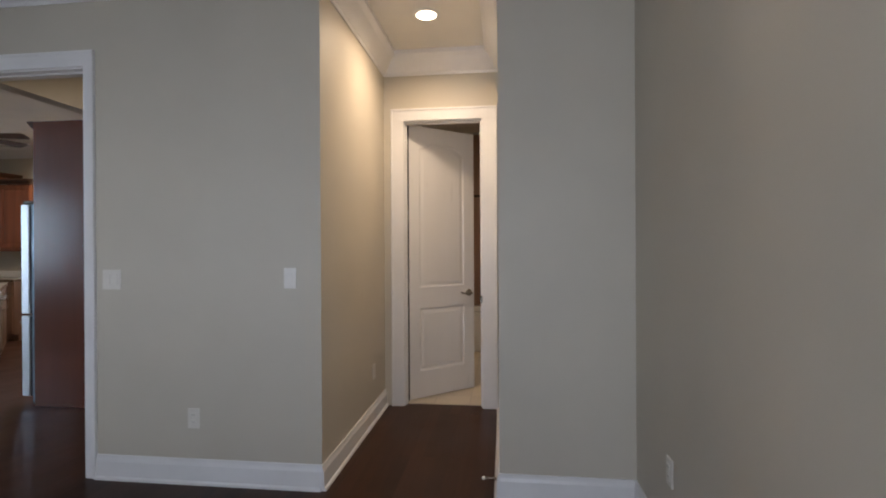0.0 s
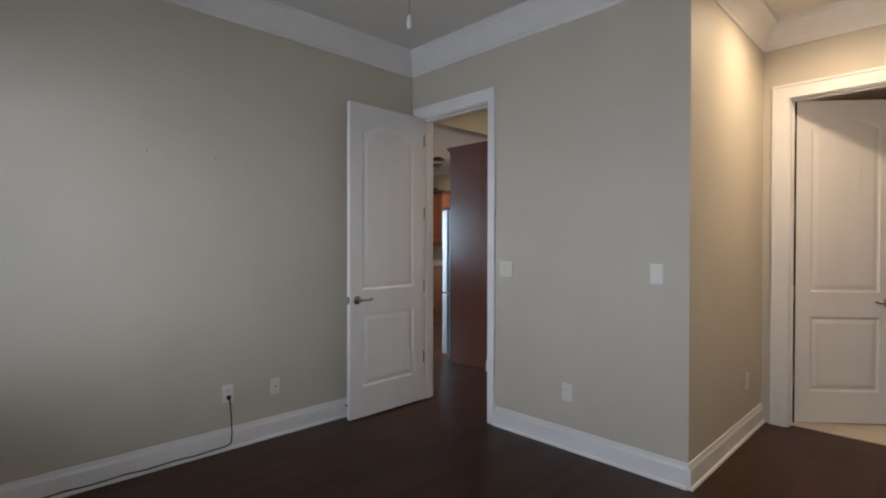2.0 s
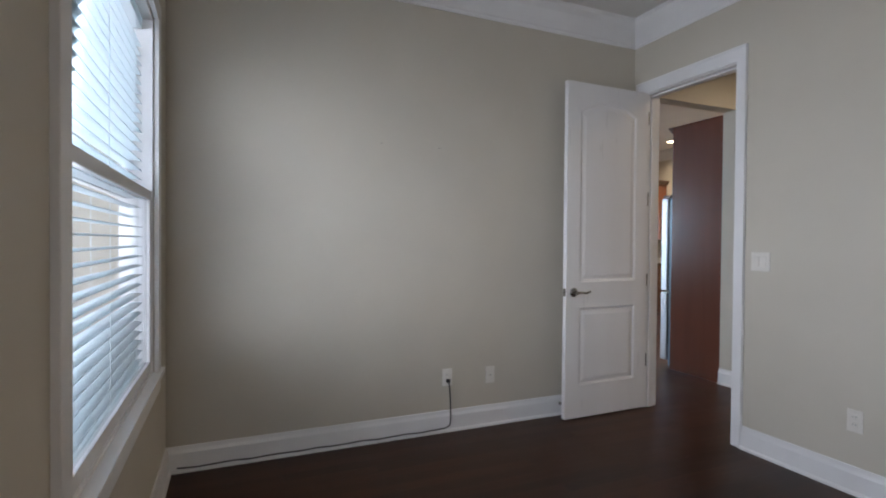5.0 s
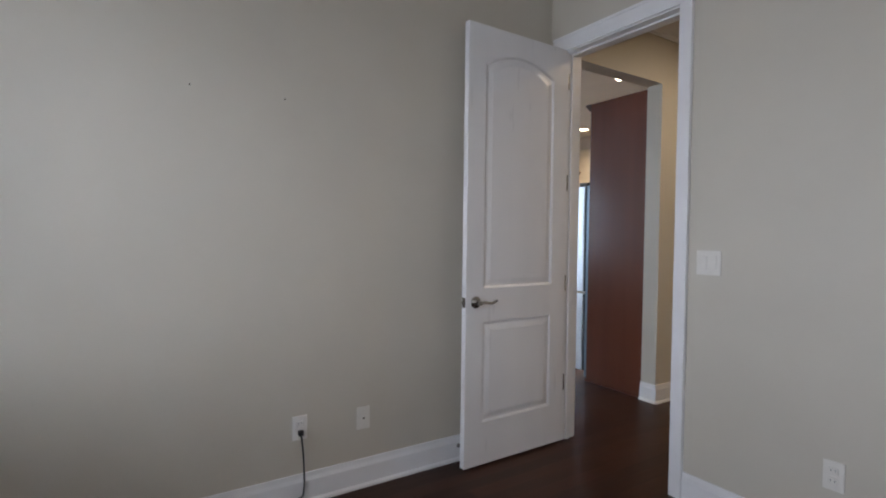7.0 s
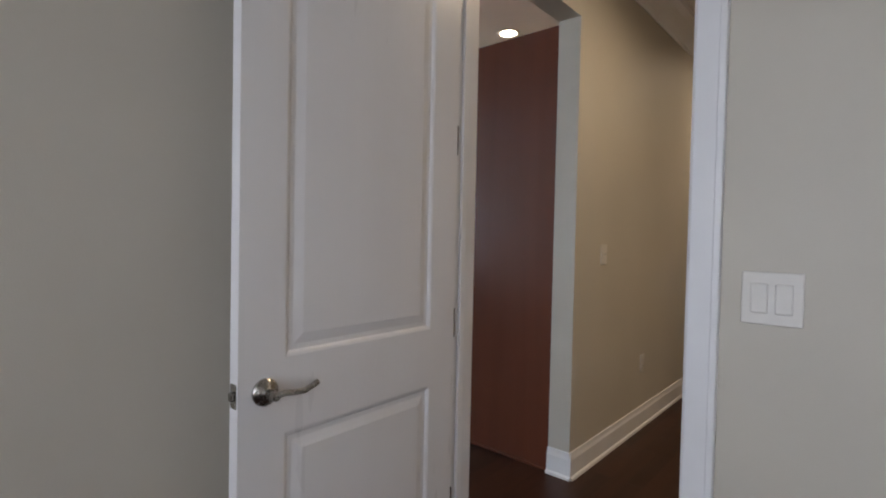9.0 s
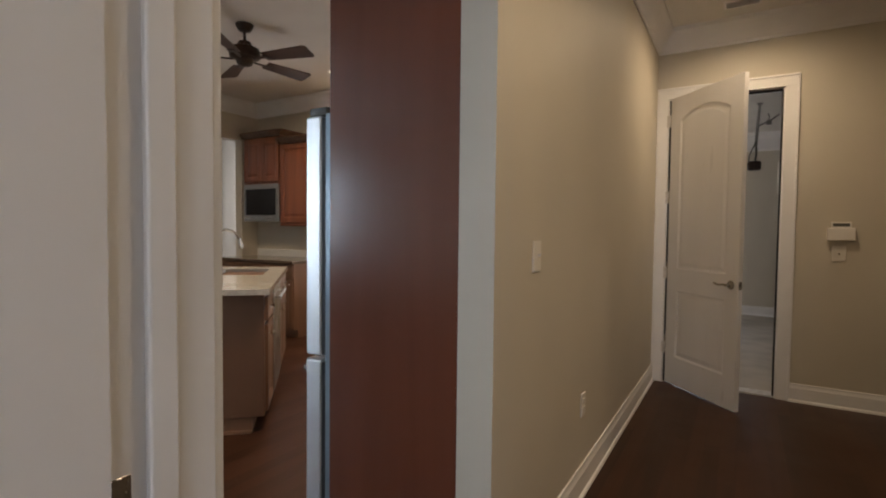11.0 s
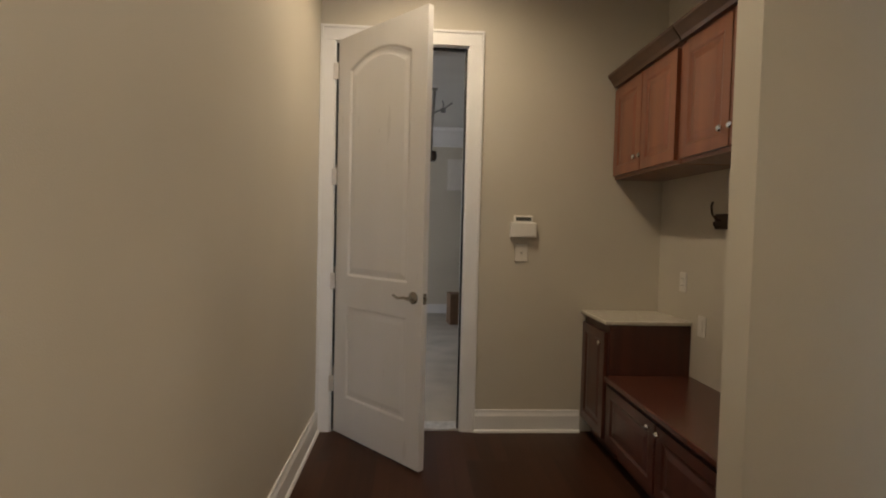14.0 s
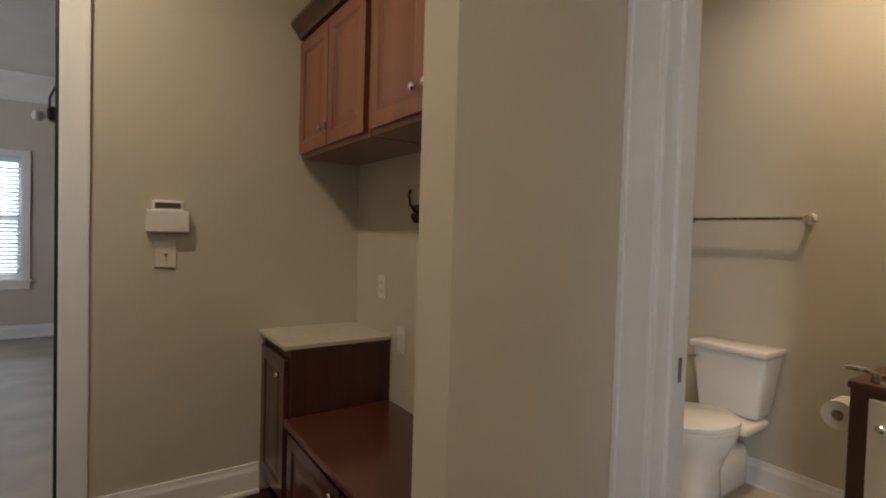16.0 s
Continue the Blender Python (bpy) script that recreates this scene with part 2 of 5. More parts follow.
M_PAPER = mat("white_paper", (0.80, 0.77, 0.71), 0.9, spread=0.03, scale=40)
M_BROWNEDGE = wood("brown_vanity_wood", (0.10, 0.038, 0.022), (0.06, 0.022, 0.014), 0.35, 0.3)
M_CARD = mat("brown_cardboard", (0.20, 0.12, 0.07), 0.85, spread=0.08, scale=12, bump=0.2, bump_scale=80)
M_LAMP = glow("warm_lamp_lens", (1.0, 0.80, 0.55), 14.0)
M_GLASS = glass("clear_window_glass")
M_GRASS = mat("lawn", (0.07, 0.10, 0.035), 0.9, spread=0.3, scale=0.8, bump=0.5, bump_scale=30)


# ---- mesh helpers ----
def box(bm, x0, x1, y0, y1, z0, z1):
    v = [bm.verts.new((x, y, z)) for x in (x0, x1) for y in (y0, y1) for z in (z0, z1)]
    for q in ((0, 1, 3, 2), (4, 6, 7, 5), (0, 4, 5, 1), (2, 3, 7, 6), (0, 2, 6, 4), (1, 5, 7, 3)):
        bm.faces.new([v[i] for i in q])
    return v


def rbox(bm, x0, x1, y0, y1, z0, z1, r=0.004, seg=2):
    b2 = bmesh.new()
    box(b2, x0, x1, y0, y1, z0, z1)
    bmesh.ops.recalc_face_normals(b2, faces=b2.faces[:])
    bmesh.ops.bevel(b2, geom=b2.edges[:], offset=r, segments=seg, profile=0.5, affect='EDGES')
    merge(bm, b2)


def merge(bm, b2, m=None):
    if m:
        bmesh.ops.transform(b2, matrix=m, verts=b2.verts[:])
    me = bpy.data.meshes.new("tmp")
    b2.to_mesh(me)
    b2.free()
    bm.from_mesh(me)
    bpy.data.meshes.remove(me)


def rod(bm, p0, p1, r0, r1=None, seg=16, caps=True):
    p0, p1 = Vector(p0), Vector(p1)
    r1 = r0 if r1 is None else r1
    d = (p1 - p0).normalized()
    u = d.orthogonal().normalized()
    w = d.cross(u)
    rings = []
    for p, r in ((p0, r0), (p1, r1)):
        rings.append([bm.verts.new(p + (u * math.cos(a) + w * math.sin(a)) * r)
                      for a in [2 * math.pi * k / seg for k in range(seg)]])
    for k in range(seg):
        bm.faces.new((rings[0][k], rings[0][(k + 1) % seg], rings[1][(k + 1) % seg], rings[1][k]))
    if caps:
        bm.faces.new(rings[0][::-1])
        bm.faces.new(rings[1])


def lathe(bm, profile, m=None, seg=24, sx=1.0, sy=1.0):
    """A turned shape from (radius, height) pairs, closed at both ends."""
    m = m or Matrix()
    rings = []
    for r, z in profile:
        rings.append([bm.verts.new(m @ Vector((max(r, 1e-4) * sx * math.cos(a), max(r, 1e-4) * sy * math.sin(a), z)))
                      for a in [2 * math.pi * k / seg for k in range(seg)]])
    for a, b in zip(rings, rings[1:]):
        for k in range(seg):
            bm.faces.new((a[k], a[(k + 1) % seg], b[(k + 1) % seg], b[k]))
    bm.faces.new(rings[0][::-1])
    bm.faces.new(rings[-1])


def tube(bm, pts, r, seg=8):
    """A round tube along a line of points."""
    pts = [Vector(p) for p in pts]
    rings = []
    up = None
    for i, p in enumerate(pts):
        d = (pts[min(i + 1, len(pts) - 1)] - pts[max(i - 1, 0)]).normalized()
        u = d.orthogonal().normalized() if up is None else (up - d * up.dot(d)).normalized()
        up = u
        w = d.cross(u)
        rings.append([bm.verts.new(p + (u * math.cos(a) + w * math.sin(a)) * r)
                      for a in [2 * math.pi * k / seg for k in range(seg)]])
    for a, b in zip(rings, rings[1:]):
        for k in range(seg):
            bm.faces.new((a[k], a[(k + 1) % seg], b[(k + 1) % seg], b[k]))
    bm.faces.new(rings[0][::-1])
    bm.faces.new(rings[-1])


def sweep(bm, profile, p0, p1, out):
    """A moulding: (out, up) profile pushed from p0 to p1, both at its foot line."""
    p0, p1, out = Vector(p0), Vector(p1), Vector(out)
    a = [bm.verts.new(p0 + out * o + Vector((0, 0, u))) for o, u in profile]
    b = [bm.verts.new(p1 + out * o + Vector((0, 0, u))) for o, u in profile]
    n = len(profile)
    for k in range(n):
        bm.faces.new((a[k], a[(k + 1) % n], b[(k + 1) % n], b[k]))
    bm.faces.new(a[::-1])
    bm.faces.new(b)


def finish(name, bm, material, smooth=False):
    bmesh.ops.recalc_face_normals(bm, faces=bm.faces[:])
    me = bpy.data.meshes.new(name)
    bm.to_mesh(me)
    bm.free()
    me.materials.append(material)
    if smooth:
        for p in me.polygons:
            p.use_smooth = True
        me.set_sharp_from_angle(angle=radians(35))
    return new(name, me)


def part(name, bm, material, parent, label="", smooth=False):
    ob = finish(name, bm, material, smooth)
    ob.parent = parent
    if label:
        ob["label"] = label
    return ob


def thing(name, label, category, m=None, group="", kind=""):
    ob = new(name)
    ob.empty_display_size = 0.1
    if m is not None:
        ob.matrix_world = m
    return tagged(ob, label, category, group, kind)


def setting(name, bm, material, label, category="", smooth=False):
    return tagged(finish(name, bm, material, smooth), label, category or name.split("_")[0], kind="structure")


def wall(bm, axis, at, thick, a0, a1, top, openings=()):
    """A wall whose face lies at the coordinate at and whose body reaches by thick behind it; openings: (from, to, sill, head)."""
    lo, hi = sorted((at, at + thick))
    cuts = sorted(openings)
    spans, x = [], a0
    for o in cuts:
        if o[0] > x:
            spans.append((x, o[0], 0.0, top))
        if o[2] > 0:
            spans.append((o[0], o[1], 0.0, o[2]))
        if o[3] < top:
            spans.append((o[0], o[1], o[3], top))
        x = o[1]
    if x < a1:
        spans.append((x, a1, 0.0, top))
    for s0, s1, z0, z1 in spans:
        if axis == 'x':
            box(bm, lo, hi, s0, s1, z0, z1)
        else:
            box(bm, s0, s1, lo, hi, z0, z1)


H = 3.0


# ---- large structure ----
bm = bmesh.new()
box(bm, -5.33, 4.15, -4.73, 4.52, -0.12, 0.0)
setting("floor", bm, M_FLOOR, "dark glossy hardwood plank floor", "floor")
bm = bmesh.new()
box(bm, -9.3, -5.33, 1.8, 6.4, -0.12, 0.0)
setting("floor_stair_hall", bm, M_FLOOR, "dark hardwood floor of the stair hall", "floor")
bm = bmesh.new()
box(bm, 2.262, 3.92, 1.575, 4.46, 0.0, 0.006)
setting("floor_bath", bm, M_TILE, "beige ceramic tile bathroom floor", "floor")
bm = bmesh.new()
box(bm, -2.62, 4.15, 4.52, 9.22, -0.14, -0.02)
setting("floor_garage", bm, M_CONCRETE, "beige-grey smooth concrete garage floor", "floor")
bm = bmesh.new()
box(bm, -5.33, 4.15, -4.73, 4.585, H, H + 0.12)
setting("ceiling", bm, M_CEIL, "flat white painted ceiling", "ceiling")
bm = bmesh.new()
box(bm, -2.62, 4.15, 4.585, 9.22, 2.86, 2.98)
setting("ceiling_garage", bm, M_CEIL, "flat white garage ceiling", "ceiling")
bm = bmesh.new()
box(bm, -9.3, -5.33, 1.8, 6.4, 5.0, 5.1)
setting("ceiling_stair_hall", bm, M_CEIL, "high white stair hall ceiling", "ceiling")

WALLS = [
    ("wall_bedroom_door", M_WALL, "greige painted wall with a doorway", 'y', 0.0, 0.13, 0.0, 2.33, H, [(0.11, 0.89, 0, 2.44)]),
    ("wall_west", M_WALL, "greige wall with a cased-free kitchen opening", 'x', 0.0, -0.128, -4.6, 4.46, H, [(0.217, 1.175, 0, 2.475)]),
    ("wall_window", M_WALL, "greige wall with a wide blind-covered window", 'y', -3.285, -0.14, 0.0, 4.15, H, [(0.43, 1.81, 0.66, 2.30), (2.80, 3.90, 0.66, 2.30)]),
    ("wall_east", M_WALL, "plain greige bedroom side wall", 'x', 4.025, 0.125, -3.285, 0.13, H, []),
    ("wall_closet", M_WALL, "short greige wall beside the passage", 'y', 0.0, 0.13, 3.317, 4.025, H, []),
    ("wall_passage", M_WALL, "greige side wall of the passage", 'x', 3.317, 0.12, 0.13, 1.513, H, []),
    ("wall_hall", M_WALL, "thick greige wall between hall and passage", 'x', 2.13, 0.20, 0.13, 1.513, H, []),
    ("wall_bath", M_WALL, "greige wall with the bathroom doorway", 'y', 1.513, 0.122, 2.13, 4.045, H, [(2.494, 3.175, 0, 2.44)]),
    ("wall_powder", M_WALL, "greige hall wall with a bathroom doorway", 'x', 2.13, 0.132, 1.635, 2.749, H, [(1.885, 2.665, 0, 2.44)]),
    ("wall_partition", M_WALL, "short greige partition beside the bench alcove", 'y', 2.749, 0.124, 1.606, 2.262, H, []),
    ("wall_alcove", M_WALL, "greige back wall of the bench alcove", 'x', 2.19, 0.072, 2.873, 4.46, H, []),
    ("wall_garage_door", M_WALL, "greige wall with the garage doorway", 'y', 4.46, 0.125, -0.128, 4.15, H, [(0.085, 0.92, 0, 2.44)]),
    ("wall_bath_east", M_WALL, "warm beige bathroom wall", 'x', 3.92, 0.125, 1.635, 4.46, H, []),
    ("wall_kitchen_west", M_WALL, "greige kitchen wall with a stair hall opening", 'x', -5.2, -0.13, -4.6, 4.46, H, [(-3.75, -1.95, 0.95, 2.35), (2.85, 4.2, 0, 2.48)]),
    ("wall_kitchen_north", M_WALL, "greige kitchen wall with a small window", 'y', 4.46, 0.125, -5.33, -0.128, H, [(-3.65, -2.89, 0.98, 1.83)]),
    ("wall_kitchen_south", M_WALL, "plain greige wall closing the kitchen", 'y', -4.6, -0.13, -5.33, 0.0, H, []),
    # The opening is out of view, cut only for the garage fill light.
    ("wall_garage_west", M_WALL, "garage side wall with an unseen opening added for light", 'x', -2.5, -0.12, 4.585, 9.1, H, [(6.1, 7.7, 0.9, 2.3)]),
    ("wall_garage_east", M_WALL, "plain garage side wall", 'x', 4.03, 0.12, 4.585, 9.1, H, []),
    ("wall_garage_back", M_WALL, "grey-beige garage wall with a window", 'y', 9.1, 0.12, -2.62, 4.15, H, [(-0.55, 0.318, 0.64, 1.99)]),
    ("wall_stair_west", M_WHITE_WALL, "bright white stair hall wall", 'x', -8.6, -0.12, 1.9, 6.3, 5.0, []),
    ("wall_stair_south", M_WHITE_WALL, "white stair hall wall", 'y', 1.9, -0.12, -8.72, -5.33, 5.0, []),
    # Tall opening added out of view for the stair hall's light.
    ("wall_stair_north", M_WHITE_WALL, "white stair hall wall with an unseen tall opening added for light", 'y', 6.3, 0.12, -8.72, -5.33, 5.0, [(-8.0, -6.4, 1.0, 2.8)]),
    ("wall_stair_east", M_WHITE_WALL, "white stair hall wall beyond the kitchen", 'x', -5.333, -0.1, 4.3, 6.3, 5.0, []),
    ("wall_stair_upper", M_WHITE_WALL, "white upper stair hall wall", 'x', -5.333, -0.1, 1.9, 4.3, 5.0, [(1.9, 4.3, 0, 3.1)]),
]
for name, m, label, ax, at, th, a0, a1, top, ops in WALLS:
    bm = bmesh.new()
    wall(bm, ax, at, th, a0, a1, top, ops)
    setting(name, bm, m, label, "wall")
bm = bmesh.new()
box(bm, -7.75, -7.35, 5.12, 5.40, 0, 5.0)
setting("column", bm, M_WHITE_WALL, "white square column in the stair hall", "column")

# ---- crown, baseboard and door trim ----
CROWN = [(0, 0), (0.010, 0), (0.016, 0.018), (0.028, 0.026), (0.055, 0.062), (0.090, 0.118), (0.112, 0.140), (0.120, 0.148), (0.122, 0.18), (0, 0.18)]
BASE = [(0, 0), (0.030, 0), (0.028, 0.012), (0.018, 0.020), (0.016, 0.105), (0.010, 0.122), (0.008, 0.142), (0, 0.142)]


def run(name, profile, z, lines, label, m=M_TRIM):
    for p0, p1, out in lines:
        bm = bmesh.new()
        sweep(bm, profile, (*p0, z), (*p1, z), (*out, 0))
        setting(name, bm, m, label, name)


CZ = H - 0.18
W_, E_, S_, N_ = (-1, 0), (1, 0), (0, -1), (0, 1)
run("crown_moulding", CROWN, CZ, [
    ((0, -3.285), (0, 0), E_), ((0, 0), (2.33, 0), S_), ((3.317, 0), (4.025, 0), S_), ((4.025, 0), (4.025, -3.285), W_),
    ((4.025, -3.285), (0, -3.285), N_), ((2.33, -0.122), (2.33, 1.513), E_), ((3.317, 1.513), (3.317, -0.122), W_), ((2.33, 1.513), (3.317, 1.513), S_),
    ((0, 0.13), (0, 4.46), E_), ((0, 4.46), (2.19, 4.46), S_), ((2.13, 0.13), (0, 0.13), N_), ((2.13, 2.749), (2.13, 0.13), W_), ((2.13, 2.749), (1.606, 2.749), S_),
    ((2.19, 4.46), (2.19, 2.873), W_), ((1.606, 2.873), (1.606, 2.749), W_),
    ((-5.2, -4.6), (-5.2, 4.46), E_), ((-5.2, 4.46), (-0.128, 4.46), S_), ((-0.128, 4.46), (-0.128, -4.6), W_),
], "white painted cove crown moulding")
run("crown_moulding", [(o * 1.5, u * 1.5) for o, u in CROWN], 2.59, [((-2.5, 9.1), (4.03, 9.1), S_)], "white painted cove crown moulding")
run("baseboard", BASE, 0, [
    ((0, -3.285), (0, -0.0), E_), ((0.952, 0), (2.33, 0), S_), ((2.33, -0.016), (2.33, 1.513), E_), ((3.317, 0), (4.025, 0), S_),
    ((4.025, 0), (4.025, -3.285), W_), ((4.025, -3.285), (0, -3.285), N_), ((3.317, 1.513), (3.317, -0.016), W_),
    ((0, 1.159), (0, 4.44), E_), ((-0.128, 1.175), (0.016, 1.175), S_), ((1.0, 4.46), (1.69, 4.46), S_), ((0, 0.13), (0, 0.217), E_), ((-0.128, 0.217), (0.016, 0.217), N_),
    ((1.606, 2.749), (2.115, 2.749), S_), ((1.606, 2.873), (1.606, 2.735), W_), ((2.13, 1.80), (2.13, 0.13), W_), ((2.13, 0.13), (0.965, 0.13), N_),
    ((3.92, 4.46), (3.92, 1.635), W_), ((-2.5, 9.1), (4.03, 9.1), S_),
], "tall white painted baseboard with shoe moulding")


def door_trim(axis, f0, f1, a0, a1, top, w0=0.075, w1=0.075, wt=0.082, both=(True, True)):
    """Casing on both wall faces f0 < f1 and the lining of an opening a0..a1."""
    bm = bmesh.new()

    def put(u0, u1, d0, d1, z0, z1, r=0.003):
        if axis == 'y':
            rbox(bm, u0, u1, d0, d1, z0, z1, r)
        else:
            rbox(bm, d0, d1, u0, u1, z0, z1, r)
    t = 0.018
    for side, use in zip((0, 1), both):
        if not use:
            continue
        d0, d1 = ((f0 - t, f0 + 0.001), (f1 - 0.001, f1 + t))[side]
        b0, b1 = ((f0 - t - 0.006, f0), (f1, f1 + t + 0.006))[side]
        put(a0 - w0, a0 + 0.006, d0, d1, 0, top + wt)
        put(a1 - 0.006, a1 + w1, d0, d1, 0, top + wt)
        put(a0 - w0 + 0.001, a1 + w1 - 0.001, d0 - 0.001, d1 + 0.001, top - 0.006, top + wt + 0.001)
        put(a0 - w0 - 0.002, a0 - w0 + 0.014, b0, b1, 0, top + wt + 0.003)
        put(a1 + w1 - 0.014, a1 + w1 + 0.002, b0, b1, 0, top + wt + 0.003)
        put(a0 - w0 - 0.003, a1 + w1 + 0.003, b0 - 0.001, b1, top + wt - 0.012, top + wt + 0.006)
    j = 0.014
    put(a0 - 0.002, a0 + j, f0 - 0.003, f1 + 0.003, 0, top)
    put(a1 - j, a1 + 0.002, f0 - 0.003, f1 + 0.003, 0, top)
    put(a0, a1, f0 - 0.004, f1 + 0.004, top - j, top + 0.002)
    mid = (f0 + f1) / 2
    put(a0 + j - 0.002, a0 + j + 0.010, mid - 0.016, mid + 0.016, 0, top - j)
    put(a1 - j - 0.010, a1 - j + 0.002, mid - 0.016, mid + 0.016, 0, top - j)
    put(a0 + j, a1 - j, mid - 0.017, mid + 0.017, top - j - 0.010, top - j + 0.002)
    return setting("door_casing", bm, M_TRIM, "white painted door casing and jamb", "door casing")


door_trim('y', 0.0, 0.13, 0.11, 0.89, 2.44, w0=0.072, w1=0.06)
door_trim('y', 1.513, 1.635, 2.494, 3.175, 2.44, w0=0.10, w1=0.118, wt=0.09)
door_trim('x', 2.13, 2.262, 1.885, 2.665, 2.44, w1=0.082)
door_trim('y', 4.46, 4.585, 0.085, 0.92, 2.44, w0=0.083, w1=0.085)


# ---- doors ----
def outline(x0, x1, z0, z1, rise, d):
    x0, x1, z0, z1 = x0 + d, x1 - d, z0 + d, z1 - d
    pts = [(x0, z0), (x1, z0)]
    if rise <= 0:
        return pts + [(x1, z1), (x0, z1)]
    for k in range(11):
        s = 1 - 2 * k / 10
        pts.append(((x0 + x1) / 2 + s * (x1 - x0) / 2, z1 - rise * s * s))
    return pts


def panel_face(bm, w, h, y, side, panels, depth=0.007):
    """One face of a panelled leaf at y; side +1 looks towards -y."""
    def loop(pts, yy):
        vs = [bm.verts.new((x, yy, z)) for x, z in pts]
        es = [bm.edges.new((vs[k], vs[(k + 1) % len(vs)])) for k in range(len(vs))]
        return vs, es
    outer, edges = loop([(0, 0), (w, 0), (w, h), (0, h)], y)
    for x0, x1, z0, z1, rise in panels:
        rings = [loop(outline(x0, x1, z0, z1, rise, d), y + side * q)
                 for d, q in ((0, 0), (0.007, depth * 0.35), (0.013, depth), (0.026, depth), (0.052, depth * 0.25))]
        edges += rings[0][1]
        for (a, _), (b, _) in zip(rings, rings[1:]):
            for k in range(len(a)):
                bm.faces.new((a[k], a[(k + 1) % len(a)], b[(k + 1) % len(a)], b[k]))
        bm.faces.new(rings[-1][0])
    bmesh.ops.triangle_fill(bm, use_beauty=True, use_dissolve=False, edges=edges, normal=(0, -side, 0))
    return outer


def leaf_mesh(w, h, t, panels, both=True):
    bm = bmesh.new()
    a = panel_face(bm, w, h, 0.0, 1, panels)
    b = panel_face(bm, w, h, t, -1, panels if both else [])
    for k in range(4):
        bm.faces.new((a[k], a[(k + 1) % 4], b[(k + 1) % 4], b[k]))
    bmesh.ops.remove_doubles(bm, verts=bm.verts[:], dist=1e-5)
    return bm


def lever(parent, x, z, t, both=True):
    for y, s in ((0.0, -1), (t, 1)) if both else ((0.0, -1),):
        bm = bmesh.new()
        lathe(bm, [(0.0, 0), (0.033, 0), (0.033, 0.006), (0.028, 0.012), (0.015, 0.016), (0.011, 0.020), (0.011, 0.052), (0.0, 0.054)],
              Matrix.Translation((x, y, z)) @ Matrix.Rotation(radians(90 * -s), 4, 'X'), 20)
        tube(bm, [(x + 0.006, y + s * 0.046, z), (x - 0.025, y + s * 0.049, z + 0.003), (x - 0.055, y + s * 0.048, z - 0.002), (x - 0.08, y + s * 0.046, z - 0.004),
                  (x - 0.105, y + s * 0.044, z + 0.004), (x - 0.118, y + s * 0.042, z + 0.008)], 0.0075, 10)
        part("door_handle", bm, M_NICKEL, parent, "satin nickel lever handle", smooth=True)


def door(name, label, w, hinge, angle, hinges=4):
    h, t = 2.425, 0.036
    s = 0.118
    ob = tagged(finish(name, leaf_mesh(w, h, t, [(s, w - s, 0.235, 0.80, 0), (s, w - s, 0.985, 2.30, 0.075)]), M_DOOR), label, "door", kind="structure")
    ob.matrix_world = pose(hinge[0], hinge[1], 0.012, 0, 0, angle)
    lever(ob, w - 0.066, 0.912, t)
    bm = bmesh.new()
    rbox(bm, w - 0.0005, w + 0.0018, t / 2 - 0.0125, t / 2 + 0.0125, 0.884, 0.940, 0.0006, 1)
    rbox(bm, w, w + 0.011, t / 2 - 0.007, t / 2 + 0.007, 0.902, 0.922, 0.003, 2)
    part("latch_plate", bm, M_NICKEL, ob, "satin nickel latch plate")
    for k in range(hinges):
        z = 0.31 + k * 0.627
        bm = bmesh.new()
        rod(bm, (-0.004, -0.005, z), (-0.004, -0.005, z + 0.10), 0.0065, seg=10)
        rbox(bm, -0.0016, 0.0006, 0.0, 0.030, z, z + 0.10, 0.0005, 1)
        part("hinge", bm, M_NICKEL, ob, "satin nickel butt hinge")
    return ob


door("door_1", "white two-panel bedroom door standing open against the wall", 0.765, (0.106, 0.006), -89.0)
door("door_2", "white two-panel bathroom door standing ajar", 0.735, (2.512, 1.632), 41.5)
door("door_3", "white two-panel arched garage door standing half open", 0.772, (0.112, 4.452), -46.5)
door("door_4", "white two-panel bathroom door standing half open", 0.76, (2.264, 1.905), 37.0)

bm = bmesh.new()
rbox(bm, 0.099, 0.906, 4.47, 4.60, -0.02, 0.014, 0.005)
setting("threshold", bm, M_ALUMINIUM, "worn metal door threshold", "threshold")
bm = bmesh.new()
# This hinge-side bar also paints the dark gap between leaf and jamb.
rbox(bm, 0.0985, 0.1095, 4.450, 4.488, 0.014, 2.42, 0.001, 1)
rbox(bm, 0.893, 0.908, 4.470, 4.488, 0.014, 2.42, 0.001, 1)
rbox(bm, 0.10, 0.905, 4.470, 4.488, 2.412, 2.428, 0.001, 1)
setting("weather_strip", bm, M_RUBBER, "dark rubber weather strip on the garage jamb, with painted hinge gap shade", "weather strip")
for k in range(4):
    bm = bmesh.new()
    rbox(bm, 0.1235, 0.1255, 0.004, 0.034, 0.322 + k * 0.627, 0.422 + k * 0.627, 0.001, 1)
    setting("hinge_leaf", bm, M_NICKEL, "satin metal hinge leaf on the door jamb", "hinge")
# Black strip that paints the shade in the bathroom door's hinge gap.
bm = bmesh.new()
box(bm, 2.5075, 2.5225, 1.6265, 1.6325, 0.012, 2.425)
setting("door_seal", bm, M_RUBBER, "black strip painting the shaded gap on the bathroom door's hinge side", "door seal")
for k in range(4):
    bm = bmesh.new()
    rbox(bm, 0.080, 0.1105, 4.4385, 4.4495, 0.262 + k * 0.645, 0.362 + k * 0.645, 0.002, 1)
    setting("hinge_leaf", bm, M_NICKEL_LIT, "satin nickel hinge leaf on the garage jamb, its reflection painted pale", "hinge")
